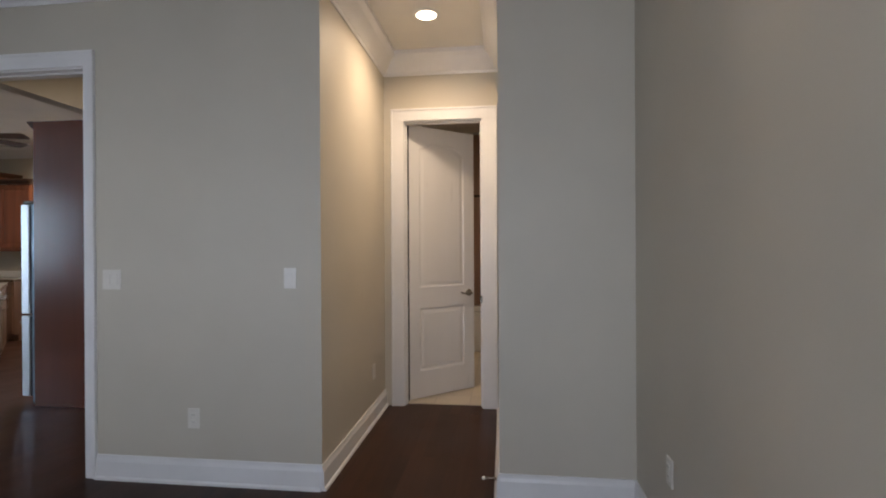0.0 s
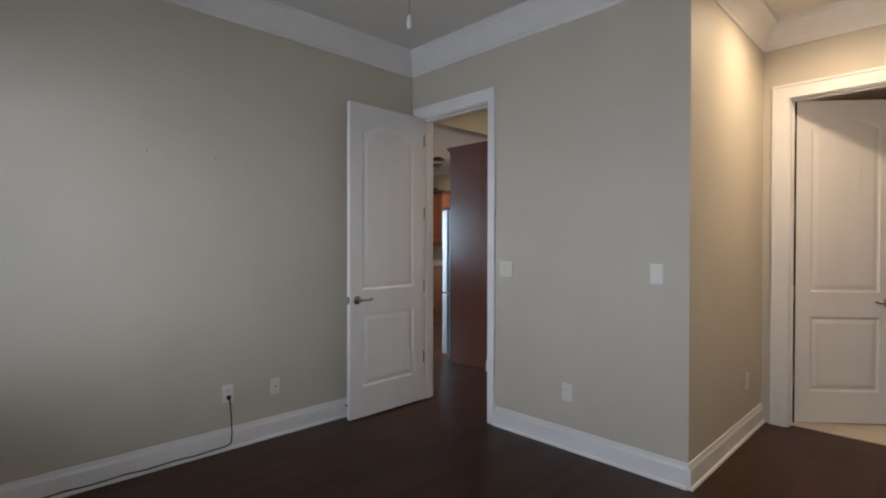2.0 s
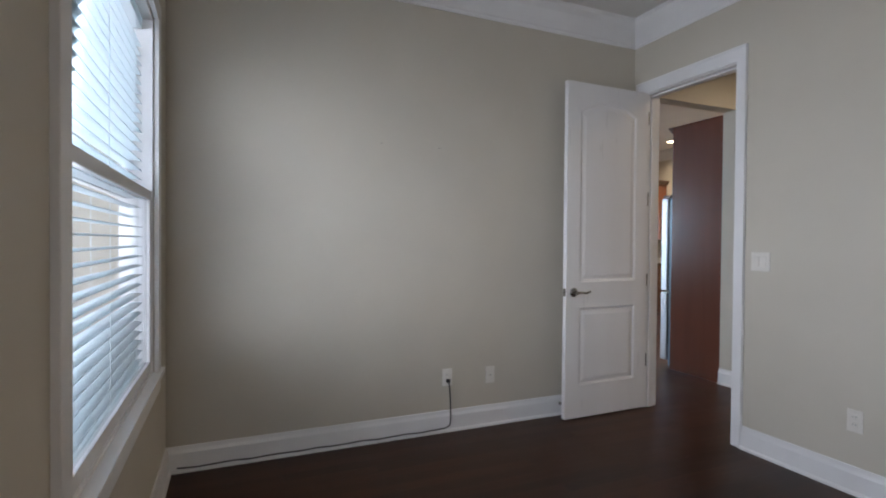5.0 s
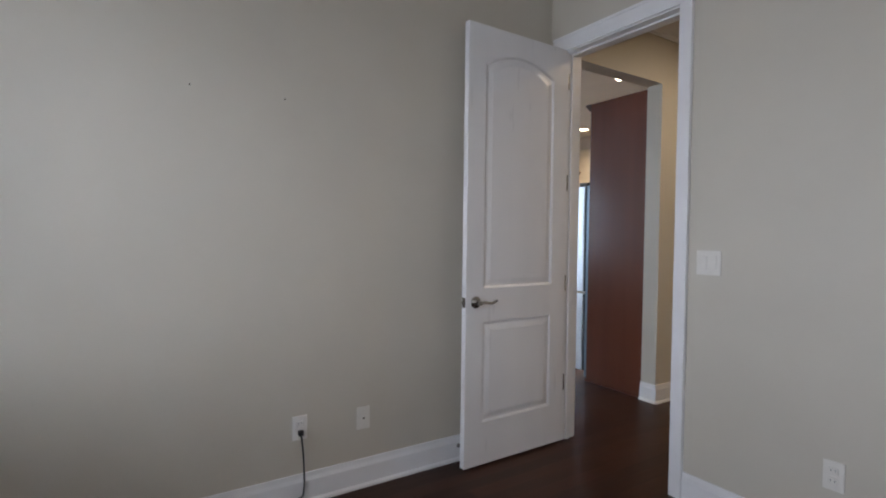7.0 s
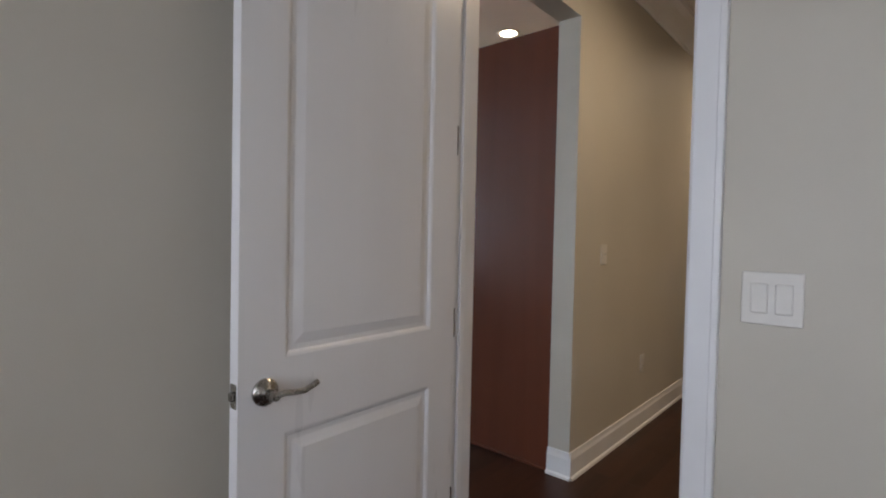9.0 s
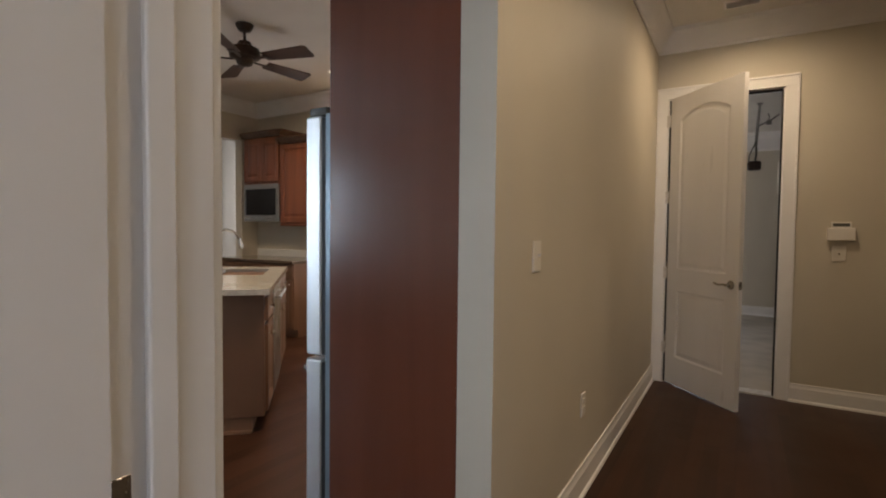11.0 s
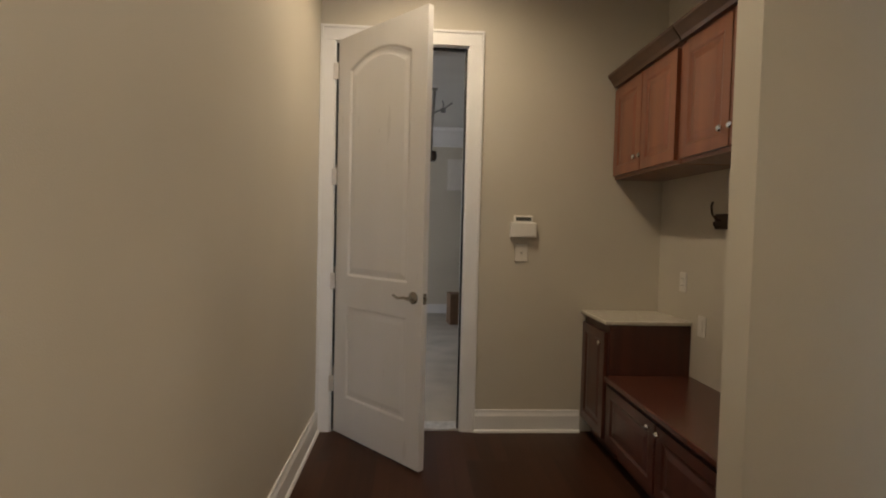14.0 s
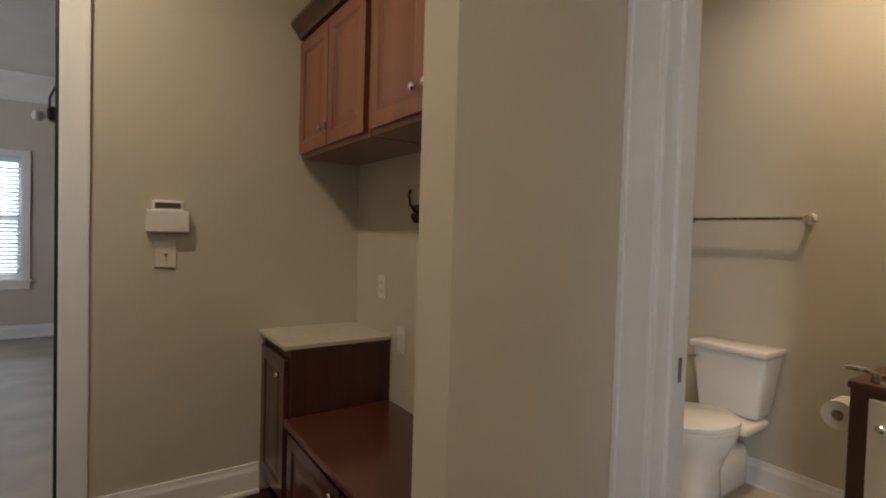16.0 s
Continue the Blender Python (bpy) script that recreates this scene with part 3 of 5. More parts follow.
for x0, x1, y0, y1, z0 in ((3.15, 3.168, 1.50, 1.545, 0.89), (2.212, 2.238, 2.6475, 2.653, 0.935), (0.906, 0.9085, 4.50, 4.54, 0.9)):
    bm = bmesh.new()
    rbox(bm, x0, x1, y0, y1, z0, z0 + 0.06, 0.001, 1)
    setting("strike_plate", bm, M_NICKEL, "small satin nickel strike plate on the jamb", "strike plate")


# ---- windows and blinds ----
def window(name, label, axis_face, sgn, a0, a1, z0, z1, face, depth, casing=0.09, sashes=(0.075, 0.105)):
    """A double-hung window in a wall across y; face is the room side, sgn the way out."""
    ob = thing(name, label, "window", kind="structure")
    y_o = face + sgn * depth

    def bx(bm, x0, x1, q0, q1, w0, w1, r=0.003):
        if axis_face == 'y':
            lo, hi = sorted((q0, q1))
            rbox(bm, x0, x1, lo, hi, w0, w1, r)
        else:
            lo, hi = sorted((q0, q1))
            rbox(bm, lo, hi, x0, x1, w0, w1, r)
    if casing:
        bm = bmesh.new()
        i, o = face + sgn * 0.001, face - sgn * 0.019
        bx(bm, a0 - casing, a0 + 0.004, i, o, z0 - 0.02, z1 + casing)
        bx(bm, a1 - 0.004, a1 + casing, i, o, z0 - 0.02, z1 + casing)
        bx(bm, a0 - casing + 0.001, a1 + casing - 0.001, i, o - sgn * 0.001, z1 - 0.004, z1 + casing + 0.001)
        bx(bm, a0 - casing - 0.02, a1 + casing + 0.02, face + sgn * 0.06, face - sgn * 0.035, z0 - 0.022, z0 + 0.004)
        bx(bm, a0 - casing + 0.002, a1 + casing - 0.002, i, o + sgn * 0.002, z0 - 0.10, z0 - 0.02)
        part("casing", bm, M_TRIM, ob, "white window casing with sill")
    bm = bmesh.new()
    q0, q1 = face + sgn * 0.004, y_o
    bx(bm, a0 - 0.001, a0 + 0.018, q0, q1, z0, z1)
    bx(bm, a1 - 0.018, a1 + 0.001, q0, q1, z0, z1)
    bx(bm, a0, a1, q0 + sgn * 0.001, q1, z1 - 0.018, z1 + 0.001)
    bx(bm, a0, a1, q0 + sgn * 0.001, q1, z0 - 0.001, z0 + 0.018)
    part("window_frame", bm, M_TRIM, ob, "white window frame")
    zm = (z0 + z1) / 2
    for k, (s0, s1, off) in enumerate(((z0 + 0.018, zm + 0.02, sashes[0]), (zm - 0.02, z1 - 0.018, sashes[1]))):
        bm = bmesh.new()
        d0, d1 = face + sgn * off, face + sgn * (off + 0.028)
        bx(bm, a0 + 0.018, a0 + 0.058, d0, d1, s0, s1)
        bx(bm, a1 - 0.058, a1 - 0.018, d0, d1, s0, s1)
        bx(bm, a0 + 0.05, a1 - 0.05, d0 + sgn * 0.001, d1 - sgn * 0.001, s0, s0 + 0.045)
        bx(bm, a0 + 0.05, a1 - 0.05, d0 + sgn * 0.001, d1 - sgn * 0.001, s1 - 0.042, s1)
        part("sash", bm, M_TRIM, ob, "white window sash")
        bm = bmesh.new()
        dm = face + sgn * (off + 0.014)
        bx(bm, a0 + 0.055, a1 - 0.055, dm - 0.002, dm + 0.002, s0 + 0.04, s1 - 0.04, 0.0005)
        pane = part("pane", bm, M_GLASS, ob, "clear glass pane")
        pane.visible_shadow = False
    return ob


def blind(label, a0, a1, z0, z1, y, tilt, pitch=0.043):
    ob = thing("window_blind", label, "window blind", pose(0, 0, 0))
    bm = bmesh.new()
    rbox(bm, a0, a1, y - 0.028, y + 0.028, z1 - 0.05, z1, 0.004)
    part("headrail", bm, M_SLAT, ob, "white blind headrail")
    bm = bmesh.new()
    rbox(bm, a0 + 0.002, a1 - 0.002, y - 0.025, y + 0.025, z0, z0 + 0.018, 0.004)
    part("bottom_rail", bm, M_SLAT, ob)
    me = None
    n = int((z1 - 0.06 - z0 - 0.03) / pitch)
    for k in range(n):
        z = z0 + 0.045 + k * pitch
        if me is None:
            bm = bmesh.new()
            pts = [(-0.025, 0), (-0.012, 0.003), (0, 0.004), (0.012, 0.003), (0.025, 0)]
            rows = [[bm.verts.new((x, q, w + th)) for q, w in pts] for x in (a0 + 0.004, a1 - 0.004) for th in (0, 0.003)]
            for a, b in ((0, 2), (1, 3)):
                for i in range(4):
                    bm.faces.new((rows[a][i], rows[a][i + 1], rows[b][i + 1], rows[b][i]))
            for i in (0, 4):
                bm.faces.new((rows[0][i], rows[1][i], rows[3][i], rows[2][i]))
            first = part("slat", bm, M_SLAT, ob)
            me = first.data
            sl = first
        else:
            sl = new("slat", me)
            sl.parent = ob
        sl.matrix_world = pose(0, y, z, tilt + random.uniform(-1.2, 1.2), 0, random.uniform(-0.08, 0.08))
    for f in (0.12, 0.5, 0.88):
        bm = bmesh.new()
        x = a0 + (a1 - a0) * f
        rod(bm, (x, y - 0.027, z0 + 0.01), (x, y - 0.027, z1 - 0.04), 0.0011, seg=6)
        rod(bm, (x, y + 0.027, z0 + 0.01), (x, y + 0.027, z1 - 0.04), 0.0011, seg=6)
        part("ladder_cord", bm, M_SLAT, ob)
    return ob


window("window_1", "white double-hung bedroom window behind blinds", 'y', -1, 0.43, 1.81, 0.66, 2.30, -3.285, 0.14, casing=0.075, sashes=(0.010, 0.108))
blind("white horizontal slat blind lowered over the bedroom window", 0.452, 1.788, 0.685, 2.28, -3.358, -2)
# Unseen second window, added where the daylight seems to come from.
window("window_6", "white double-hung bedroom window, unseen, inferred from the daylight", 'y', -1, 2.80, 3.90, 0.66, 2.30, -3.285, 0.14)
window("window_2", "white garage window behind a lowered blind", 'y', 1, -0.55, 0.318, 0.64, 1.99, 9.1, 0.12, casing=0.062)
blind("white horizontal slat blind over the garage window", -0.53, 0.298, 0.735, 1.97, 9.137, 30)
window("window_3", "small white kitchen window beside the cabinets", 'y', 1, -3.65, -2.89, 0.98, 1.83, 4.46, 0.125, casing=0.05)
window("window_4", "wide white kitchen side window", 'x', -1, -3.75, -1.95, 0.95, 2.35, -5.2, 0.13)
# Added out of view so that the garage fill light has an opening.
window("unseen_window_garage", "white garage side window, unseen, added to brighten the garage", 'x', -1, 6.1, 7.7, 0.9, 2.3, -2.5, 0.12)
# Unseen stair hall window, added around the hall's fill lamp.
window("unseen_window_stair", "tall white stair hall window, unseen, added to brighten the hall", 'y', 1, -8.0, -6.4, 1.0, 2.8, 6.3, 0.12)


# ---- recessed lights and vent ----
def downlight(x, y, power, colour=WARM, z=H):
    ob = thing("ceiling_light", "round recessed ceiling light, switched on", "ceiling light", pose(x, y, z), group="recessed lights")
    bm = bmesh.new()
    lathe(bm, [(0.075, -0.001), (0.096, -0.002), (0.097, -0.006), (0.090, -0.009), (0.076, -0.007)], None, 28)
    part("trim_ring", bm, M_TRIM, ob, "white trim ring", smooth=True)
    bm = bmesh.new()
    lathe(bm, [(0.0, -0.004), (0.076, -0.004), (0.070, -0.008), (0.0, -0.010)], None, 24)
    part("lens", bm, M_LAMP, ob, "glowing warm lens")
    d = bpy.data.lights.new("downlight", 'SPOT')
    d.energy, d.color, d.spot_size, d.spot_blend, d.shadow_soft_size = power, colour, radians(168), 0.9, 0.07
    lo = new("downlight", d)
    lo.matrix_world = look((x, y, z - 0.03), (x + 0.001, y, 0))


downlight(2.813, 0.80, 102, (1.0, 0.765, 0.53))
downlight(0.69, 3.75, 60)
downlight(0.95, 1.25, 66)
downlight(-1.16, 2.20, 175)
downlight(-3.16, 3.85, 104)
downlight(-4.10, 2.30, 84)
# Added unseen; stands in for a bathroom light off to the right.
downlight(3.35, 2.60, 61, (1.0, 0.75, 0.49))
ob = thing("ceiling_vent", "white slatted ceiling air vent", "air vent", pose(0.613, 4.09, H))
bm = bmesh.new()
for x0, x1, y0, y1 in ((-0.122, 0.122, -0.070, -0.052), (-0.122, 0.122, 0.052, 0.070), (-0.122, -0.106, -0.052, 0.052), (0.106, 0.122, -0.052, 0.052)):
    rbox(bm, x0, x1, y0, y1, -0.010, -0.001, 0.002, 1)
part("frame", bm, M_TRIM, ob)
for k in range(6):
    bm = bmesh.new()
    box(bm, -0.107, 0.107, -0.0008, 0.0008, -0.008, 0.008)
    s = part("slat", bm, M_TRIM, ob)
    s.matrix_local = pose(0, -0.046 + k * 0.0184, -0.009, -50)
# Flat black sheet in place of the dark depth of a duct.
bm = bmesh.new()
box(bm, -0.108, 0.108, -0.054, 0.054, -0.0028, -0.001)
part("backing", bm, M_RUBBER, ob, "black sheet painting the shaded duct behind the slats")


# ---- ceiling fans ----
def fan(label, x, y, drop, turn, chain=0.0, r=0.66):
    ob = thing("ceiling_fan", label, "ceiling fan", pose(x, y, H))
    bm = bmesh.new()
    lathe(bm, [(0.0, -0.001), (0.072, -0.001), (0.070, -0.02), (0.048, -0.055), (0.020, -0.062)], None, 24)
    part("canopy", bm, M_BRONZE, ob, "dark bronze canopy", smooth=True)
    bm = bmesh.new()
    rod(bm, (0, 0, -0.05), (0, 0, -drop), 0.012)
    part("downrod", bm, M_BRONZE, ob)
    bm = bmesh.new()
    lathe(bm, [(0.0, -drop + 0.03), (0.05, -drop + 0.025), (0.062, -drop - 0.01), (0.115, -drop - 0.03), (0.128, -drop - 0.07), (0.120, -drop - 0.105),
               (0.075, -drop - 0.125), (0.060, -drop - 0.16), (0.03, -drop - 0.175), (0.0, -drop - 0.178)], None, 32)
    part("motor", bm, M_BRONZE, ob, "dark bronze motor housing", smooth=True)
    for k in range(5):
        m = pose(0, 0, -drop - 0.115, 0, 0, turn + 72 * k)
        bm = bmesh.new()
        rbox(bm, 0.09, 0.24, -0.016, 0.016, -0.012, -0.004, 0.003, 1)
        rbox(bm, 0.19, 0.25, -0.045, 0.045, -0.010, -0.004, 0.003, 1)
        ar = part("blade_arm", bm, M_BRONZE, ob)
        ar.matrix_local = m
        bm = bmesh.new()
        pts = [(0.20, -0.055), (r - 0.03, -0.080), (r - 0.01, -0.074), (r, -0.055), (r, 0.055), (r - 0.01, 0.074), (r - 0.03, 0.080), (0.20, 0.055)]
        lo = [bm.verts.new((px, py, -0.003)) for px, py in pts]
        hi = [bm.verts.new((px, py, 0.004)) for px, py in pts]
        bm.faces.new(lo[::-1])
        bm.faces.new(hi)
        for i in range(8):
            bm.faces.new((lo[i], lo[(i + 1) % 8], hi[(i + 1) % 8], hi[i]))
        bl = part("blade", bm, M_FANBLADE, ob, "dark brown wooden blade")
        bl.matrix_local = m @ pose(0, 0, 0, -13)
    if chain:
        bm = bmesh.new()
        rod(bm, (0.03, 0, -drop - 0.17), (0.03, 0, -chain + 0.05), 0.0022, seg=6)
        part("pull_chain", bm, M_NICKEL, ob, "thin metal pull chain")
        bm = bmesh.new()
        lathe(bm, [(0.002, 0.055), (0.007, 0.045), (0.010, 0.022), (0.008, 0.004), (0.0, 0.0)], pose(0.03, 0, -chain), 12)
        part("pull_fob", bm, M_TRIM, ob, "small white pull fob", smooth=True)
    return ob


fan("bedroom ceiling fan with a hanging pull chain", 1.93, -1.72, 0.10, 10, chain=0.87)
fan("dark five-blade kitchen ceiling fan over the island", -2.957, 2.536, 0.17, 12, r=0.635)


# ---- switches, outlets, cable ----
def plate(name, label, category, p, out, w=0.072, h=0.116, kind="outlet", m=None):
    """A wall plate at p; out is the wall's normal."""
    m = m or M_ALMOND
    a = {(1, 0): 90, (-1, 0): -90, (0, -1): 0, (0, 1): 180}[out]
    ob = thing(name, label, category, pose(*p, 0, 0, a))
    bm = bmesh.new()
    rbox(bm, -w / 2, w / 2, -0.007, 0.0005, -h / 2, h / 2, 0.003)
    part("cover_plate", bm, m, ob, "")
    gangs = max(1, round(w / 0.07))
    for g in range(gangs):
        cx = (g - (gangs - 1) / 2) * 0.046
        if kind == "outlet":
            for dz in (-0.02, 0.02):
                bm = bmesh.new()
                rbox(bm, cx - 0.017, cx + 0.017, -0.0105, -0.005, dz - 0.014, dz + 0.014, 0.004)
                so = part("socket", bm, m, ob)
                bm = bmesh.new()
                box(bm, cx - 0.008, cx - 0.006, -0.0108, -0.009, dz - 0.002, dz + 0.007)
                box(bm, cx + 0.006, cx + 0.008, -0.0108, -0.009, dz - 0.002, dz + 0.007)
                part("slot", bm, M_GREYPL, so)
        elif kind == "switch":
            bm = bmesh.new()
            rbox(bm, cx - 0.0165, cx + 0.0165, -0.011, -0.005, -0.033, 0.033, 0.003)
            part("rocker", bm, m, ob)
        elif kind == "toggle":
            bm = bmesh.new()
            rbox(bm, cx - 0.0055, cx + 0.0055, -0.0085, -0.005, -0.013, 0.013, 0.001, 1)
            tube(bm, [(cx, -0.006, 0.0), (cx, -0.014, 0.005), (cx, -0.021, 0.010)], 0.0036, 8)
            part("toggle", bm, m, ob)
            for dz in (-0.030, 0.030):
                bm = bmesh.new()
                rod(bm, (cx, -0.008, dz), (cx, -0.005, dz), 0.003, seg=8)
                part("screw", bm, m, ob)
        else:
            bm = bmesh.new()
            rod(bm, (cx, -0.014, 0), (cx, -0.004, 0), 0.005, seg=10)
            part("jack", bm, M_NICKEL, ob)
    return ob


plate("power_outlet", "white double outlet with a black cable plugged in", "power outlet", (0, -1.611, 0.365), (1, 0), kind="outlet", m=M_PLASTIC)
plate("wall_jack", "white cable jack plate on the wall", "wall jack", (0, -1.285, 0.352), (1, 0), kind="jack")
plate("power_outlet", "white double outlet low on the wall", "power outlet", (1.564, 0, 0.375), (0, -1))
plate("light_switch", "white single rocker light switch", "light switch", (2.15, 0, 1.185), (0, -1), kind="switch", m=M_PLASTIC)
plate("light_switch", "white double switch plate beside the door", "light switch", (1.052, 0, 1.175), (0, -1), w=0.116, kind="switch")
plate("power_outlet", "white double outlet low in the passage", "power outlet", (2.33, 1.126, 0.385), (1, 0))
plate("power_outlet", "white double outlet low on the side wall", "power outlet", (4.025, -0.53, 0.42), (-1, 0))
plate("light_switch", "almond toggle light switch on the hall wall", "light switch", (0, 1.540, 1.208), (1, 0), w=0.076, h=0.118, kind="toggle")
plate("power_outlet", "white outlet low on the hall wall", "power outlet", (0, 2.23, 0.443), (1, 0))
plate("wall_jack", "white sensor plate under the thermostat", "wall plate", (1.279, 4.46, 1.156), (0, -1), w=0.084, h=0.114, kind="jack")
plate("power_outlet", "white outlet above the low cabinet", "power outlet", (2.19, 4.158, 1.015), (-1, 0))
plate("light_switch", "white plate on the alcove wall", "light switch", (2.19, 3.953, 0.79), (-1, 0), kind="switch")
plate("light_switch", "white backsplash switch plate", "light switch", (-5.2, 2.45, 1.18), (1, 0), w=0.19, kind="switch")

ob = thing("cable", "thin black cable from the outlet along the baseboard", "cable", pose(0, 0, 0))
bm = bmesh.new()
pts = [(0.016, -1.611, 0.345), (0.035, -1.611, 0.33), (0.040, -1.606, 0.27), (0.036, -1.600, 0.20), (0.034, -1.596, 0.10), (0.028, -1.600, 0.045), (0.026, -1.63, 0.030)]
for k in range(1, 18):
    pts.append((0.026 + 0.002 * math.sin(k * 1.7), -1.63 - k * 0.094, 0.026 + 0.003 * math.sin(k * 2.3)))
tube(bm, pts, 0.0042, 8)
part("cord", bm, M_CORD, ob, smooth=True)
bm = bmesh.new()
rbox(bm, 0.010, 0.034, -1.623, -1.599, 0.333, 0.357, 0.004)
part("plug", bm, M_CORD, ob)
def door_stop(m):
    ob = thing("door_stop", "small spring door stop on the white baseboard", "door stop", m, group="spring door stops")
    bm = bmesh.new()
    lathe(bm, [(0.012, 0.0), (0.012, 0.004), (0.006, 0.007), (0.0, 0.008)], Matrix.Rotation(radians(90), 4, 'Y'), 12)
    part("mount", bm, M_NICKEL, ob)
    bm = bmesh.new()
    turns = [(0.006 + 0.0005 * k, 0.0055 * math.cos(k * 0.8), 0.0055 * math.sin(k * 0.8)) for k in range(120)]
    tube(bm, turns, 0.0016, 5)
    part("spring", bm, M_NICKEL, ob, smooth=True)
    bm = bmesh.new()
    rod(bm, (0.064, 0, 0), (0.080, 0, 0), 0.009, 0.0075, seg=12)
    part("tip", bm, M_PLASTIC, ob, "white rubber tip", smooth=True)


door_stop(pose(0.016, -0.70, 0.085))
door_stop(pose(3.301, 0.06, 0.085, 0, 0, 180))
ob = thing("thermostat", "white programmable thermostat with a dark display", "thermostat", pose(1.285, 4.46, 1.316))
bm = bmesh.new()
rbox(bm, -0.060, 0.060, -0.026, 0.0, -0.056, 0.076, 0.005)
part("body", bm, M_PLASTIC, ob)
bm = bmesh.new()
rbox(bm, -0.050, 0.048, -0.0285, -0.024, 0.043, 0.066, 0.001)
part("display", bm, M_GREYPL, ob, "dark display")
bm = bmesh.new()
rbox(bm, -0.083, 0.083, -0.036, -0.001, -0.062, 0.034, 0.006, 3)
part("cover_flap", bm, M_PLASTIC, ob, "white lower cover")
bm = bmesh.new()
for k in range(4):
    rbox(bm, 0.000 + k * 0.018, 0.012 + k * 0.018, -0.0375, -0.034, -0.054, -0.047, 0.001, 1)
part("button", bm, M_ALMOND, ob)


# ---- bench alcove ----
def cab_door(parent, m, w, h, wood_m, knob=None, rise=0.0):
    """A raised-panel door at the pose m, its front towards local -y."""
    s = 0.052
    ob = part("cabinet_door", leaf_mesh(w, h, 0.020, [(s, w - s, s, h - s, rise)], both=False), wood_m, parent, "raised-panel cabinet door")
    ob.matrix_local = m
    if knob:
        bm = bmesh.new()
        lathe(bm, [(0.006, 0), (0.005, 0.012), (0.013, 0.018), (0.015, 0.024), (0.011, 0.030), (0.0, 0.032)],
              Matrix.Translation((knob[0], 0, knob[1])) @ Matrix.Rotation(radians(90), 4, 'X'), 16)
        part("knob", bm, M_CHROME, ob, "round polished knob", smooth=True)
    return ob


def upper_cabinet(label, x_front, y0, y1, z0, z1, x_back, group=""):
    """Wall cabinet facing -x with two doors; built round its own back corner."""
    d, w, h = x_back - x_front, y1 - y0, z1 - z0
    ob = thing("wall_cabinet", label, "cabinet", pose(x_back, y1, z0, 0, 0, -90), group=group)
    bm = bmesh.new()
    rbox(bm, 0.001, w - 0.001, -d, -0.001, 0.0, h, 0.002, 1)
    part("body", bm, M_CAB, ob)
    dw = (w - 0.05 - 0.004) / 2
    for k in range(2):
        x = 0.022 + k * (dw + 0.008)
        cab_door(ob, pose(x, -d - 0.021, 0.02), dw, h - 0.075, M_CAB, (dw - 0.03, 0.075) if k == 0 else (0.03, 0.075))
    bm = bmesh.new()
    prof = [(0, 0), (0.024, 0), (0.030, 0.018), (0.055, 0.05), (0.066, 0.062), (0.066, 0.078), (0, 0.078)]
    a = [bm.verts.new((-0.0 if k == 0 else 0.0, -d - o, h - 0.03 + u)) for k, (o, u) in enumerate(prof)]
    b = [bm.verts.new((w, -d - o, h - 0.03 + u)) for o, u in prof]
    for k in range(len(prof)):
        bm.faces.new((a[k], a[(k + 1) % len(prof)], b[(k + 1) % len(prof)], b[k]))
    bm.faces.new(a[::-1])
    bm.faces.new(b)
    box(bm, 0.0, w, -d, -0.002, h + 0.001, h + 0.047)
    part("crown", bm, M_CROWNW, ob, "dark stained crown moulding")
    return ob


upper_cabinet("cherry raised-panel wall cabinet above the bench", 1.872, 3.671, 4.46, 1.635, 2.25, 2.19, "alcove wall cabinets")
upper_cabinet("cherry raised-panel wall cabinet above the bench", 1.872, 2.875, 3.661, 1.635, 2.25, 2.19, "alcove wall cabinets")

ob = thing("low_cabinet", "dark cherry low cabinet under a stone top", "cabinet", pose(2.19, 4.46, 0, 0, 0, -90))
bm = bmesh.new()
rbox(bm, 0.002, 0.402, -0.475, -0.001, 0.09, 0.773, 0.002, 1)
box(bm, 0.004, 0.400, -0.42, -0.002, 0.0, 0.092)
part("body", bm, M_CABDARK, ob)
cab_door(ob, pose(0.015, -0.497, 0.11), 0.360, 0.615, M_CABDARK, (0.335, 0.55))
ob = thing("stone_top", "small speckled stone counter top on the low cabinet", "counter top", pose(2.19, 4.46, 0.773, 0, 0, -90))
bm = bmesh.new()
rbox(bm, 0.001, 0.412, -0.508, -0.001, 0.0, 0.023, 0.006, 3)
part("slab", bm, M_STONE, ob)
ob = thing("storage_bench", "dark cherry storage bench with two panel doors", "bench", pose(2.19, 4.056, 0, 0, 0, -90))
bm = bmesh.new()
rbox(bm, 0.001, 1.18, -0.47, -0.001, 0.09, 0.455, 0.002, 1)
box(bm, 0.002, 1.178, -0.41, -0.002, 0.0, 0.092)
part("body", bm, M_CABDARK, ob)
bm = bmesh.new()
rbox(bm, 0.004, 1.181, -0.505, -0.001, 0.455, 0.486, 0.006, 3)
part("seat", bm, M_BENCH, ob, "polished cherry bench seat")
cab_door(ob, pose(0.020, -0.492, 0.105), 0.556, 0.325, M_CABDARK, (0.528, 0.300))
cab_door(ob, pose(0.594, -0.492, 0.105), 0.566, 0.325, M_CABDARK, (0.045, 0.300))
# Thin black box for the shade in the seam between the doors.
bm = bmesh.new()
box(bm, 0.577, 0.593, -0.4735, -0.4695, 0.10, 0.448)
part("door_gap_shade", bm, M_RUBBER, ob, "black strip painting the shade in the gap between the doors")

ob = thing("coat_hook_rail", "dark bronze coat hook rail on the alcove wall", "coat hooks", pose(2.19, 3.848, 1.360, 0, 0, -90))
bm = bmesh.new()
rbox(bm, 0.0, 0.62, -0.022, 0.0, -0.035, 0.045, 0.004)
part("board", bm, M_BRONZE, ob)
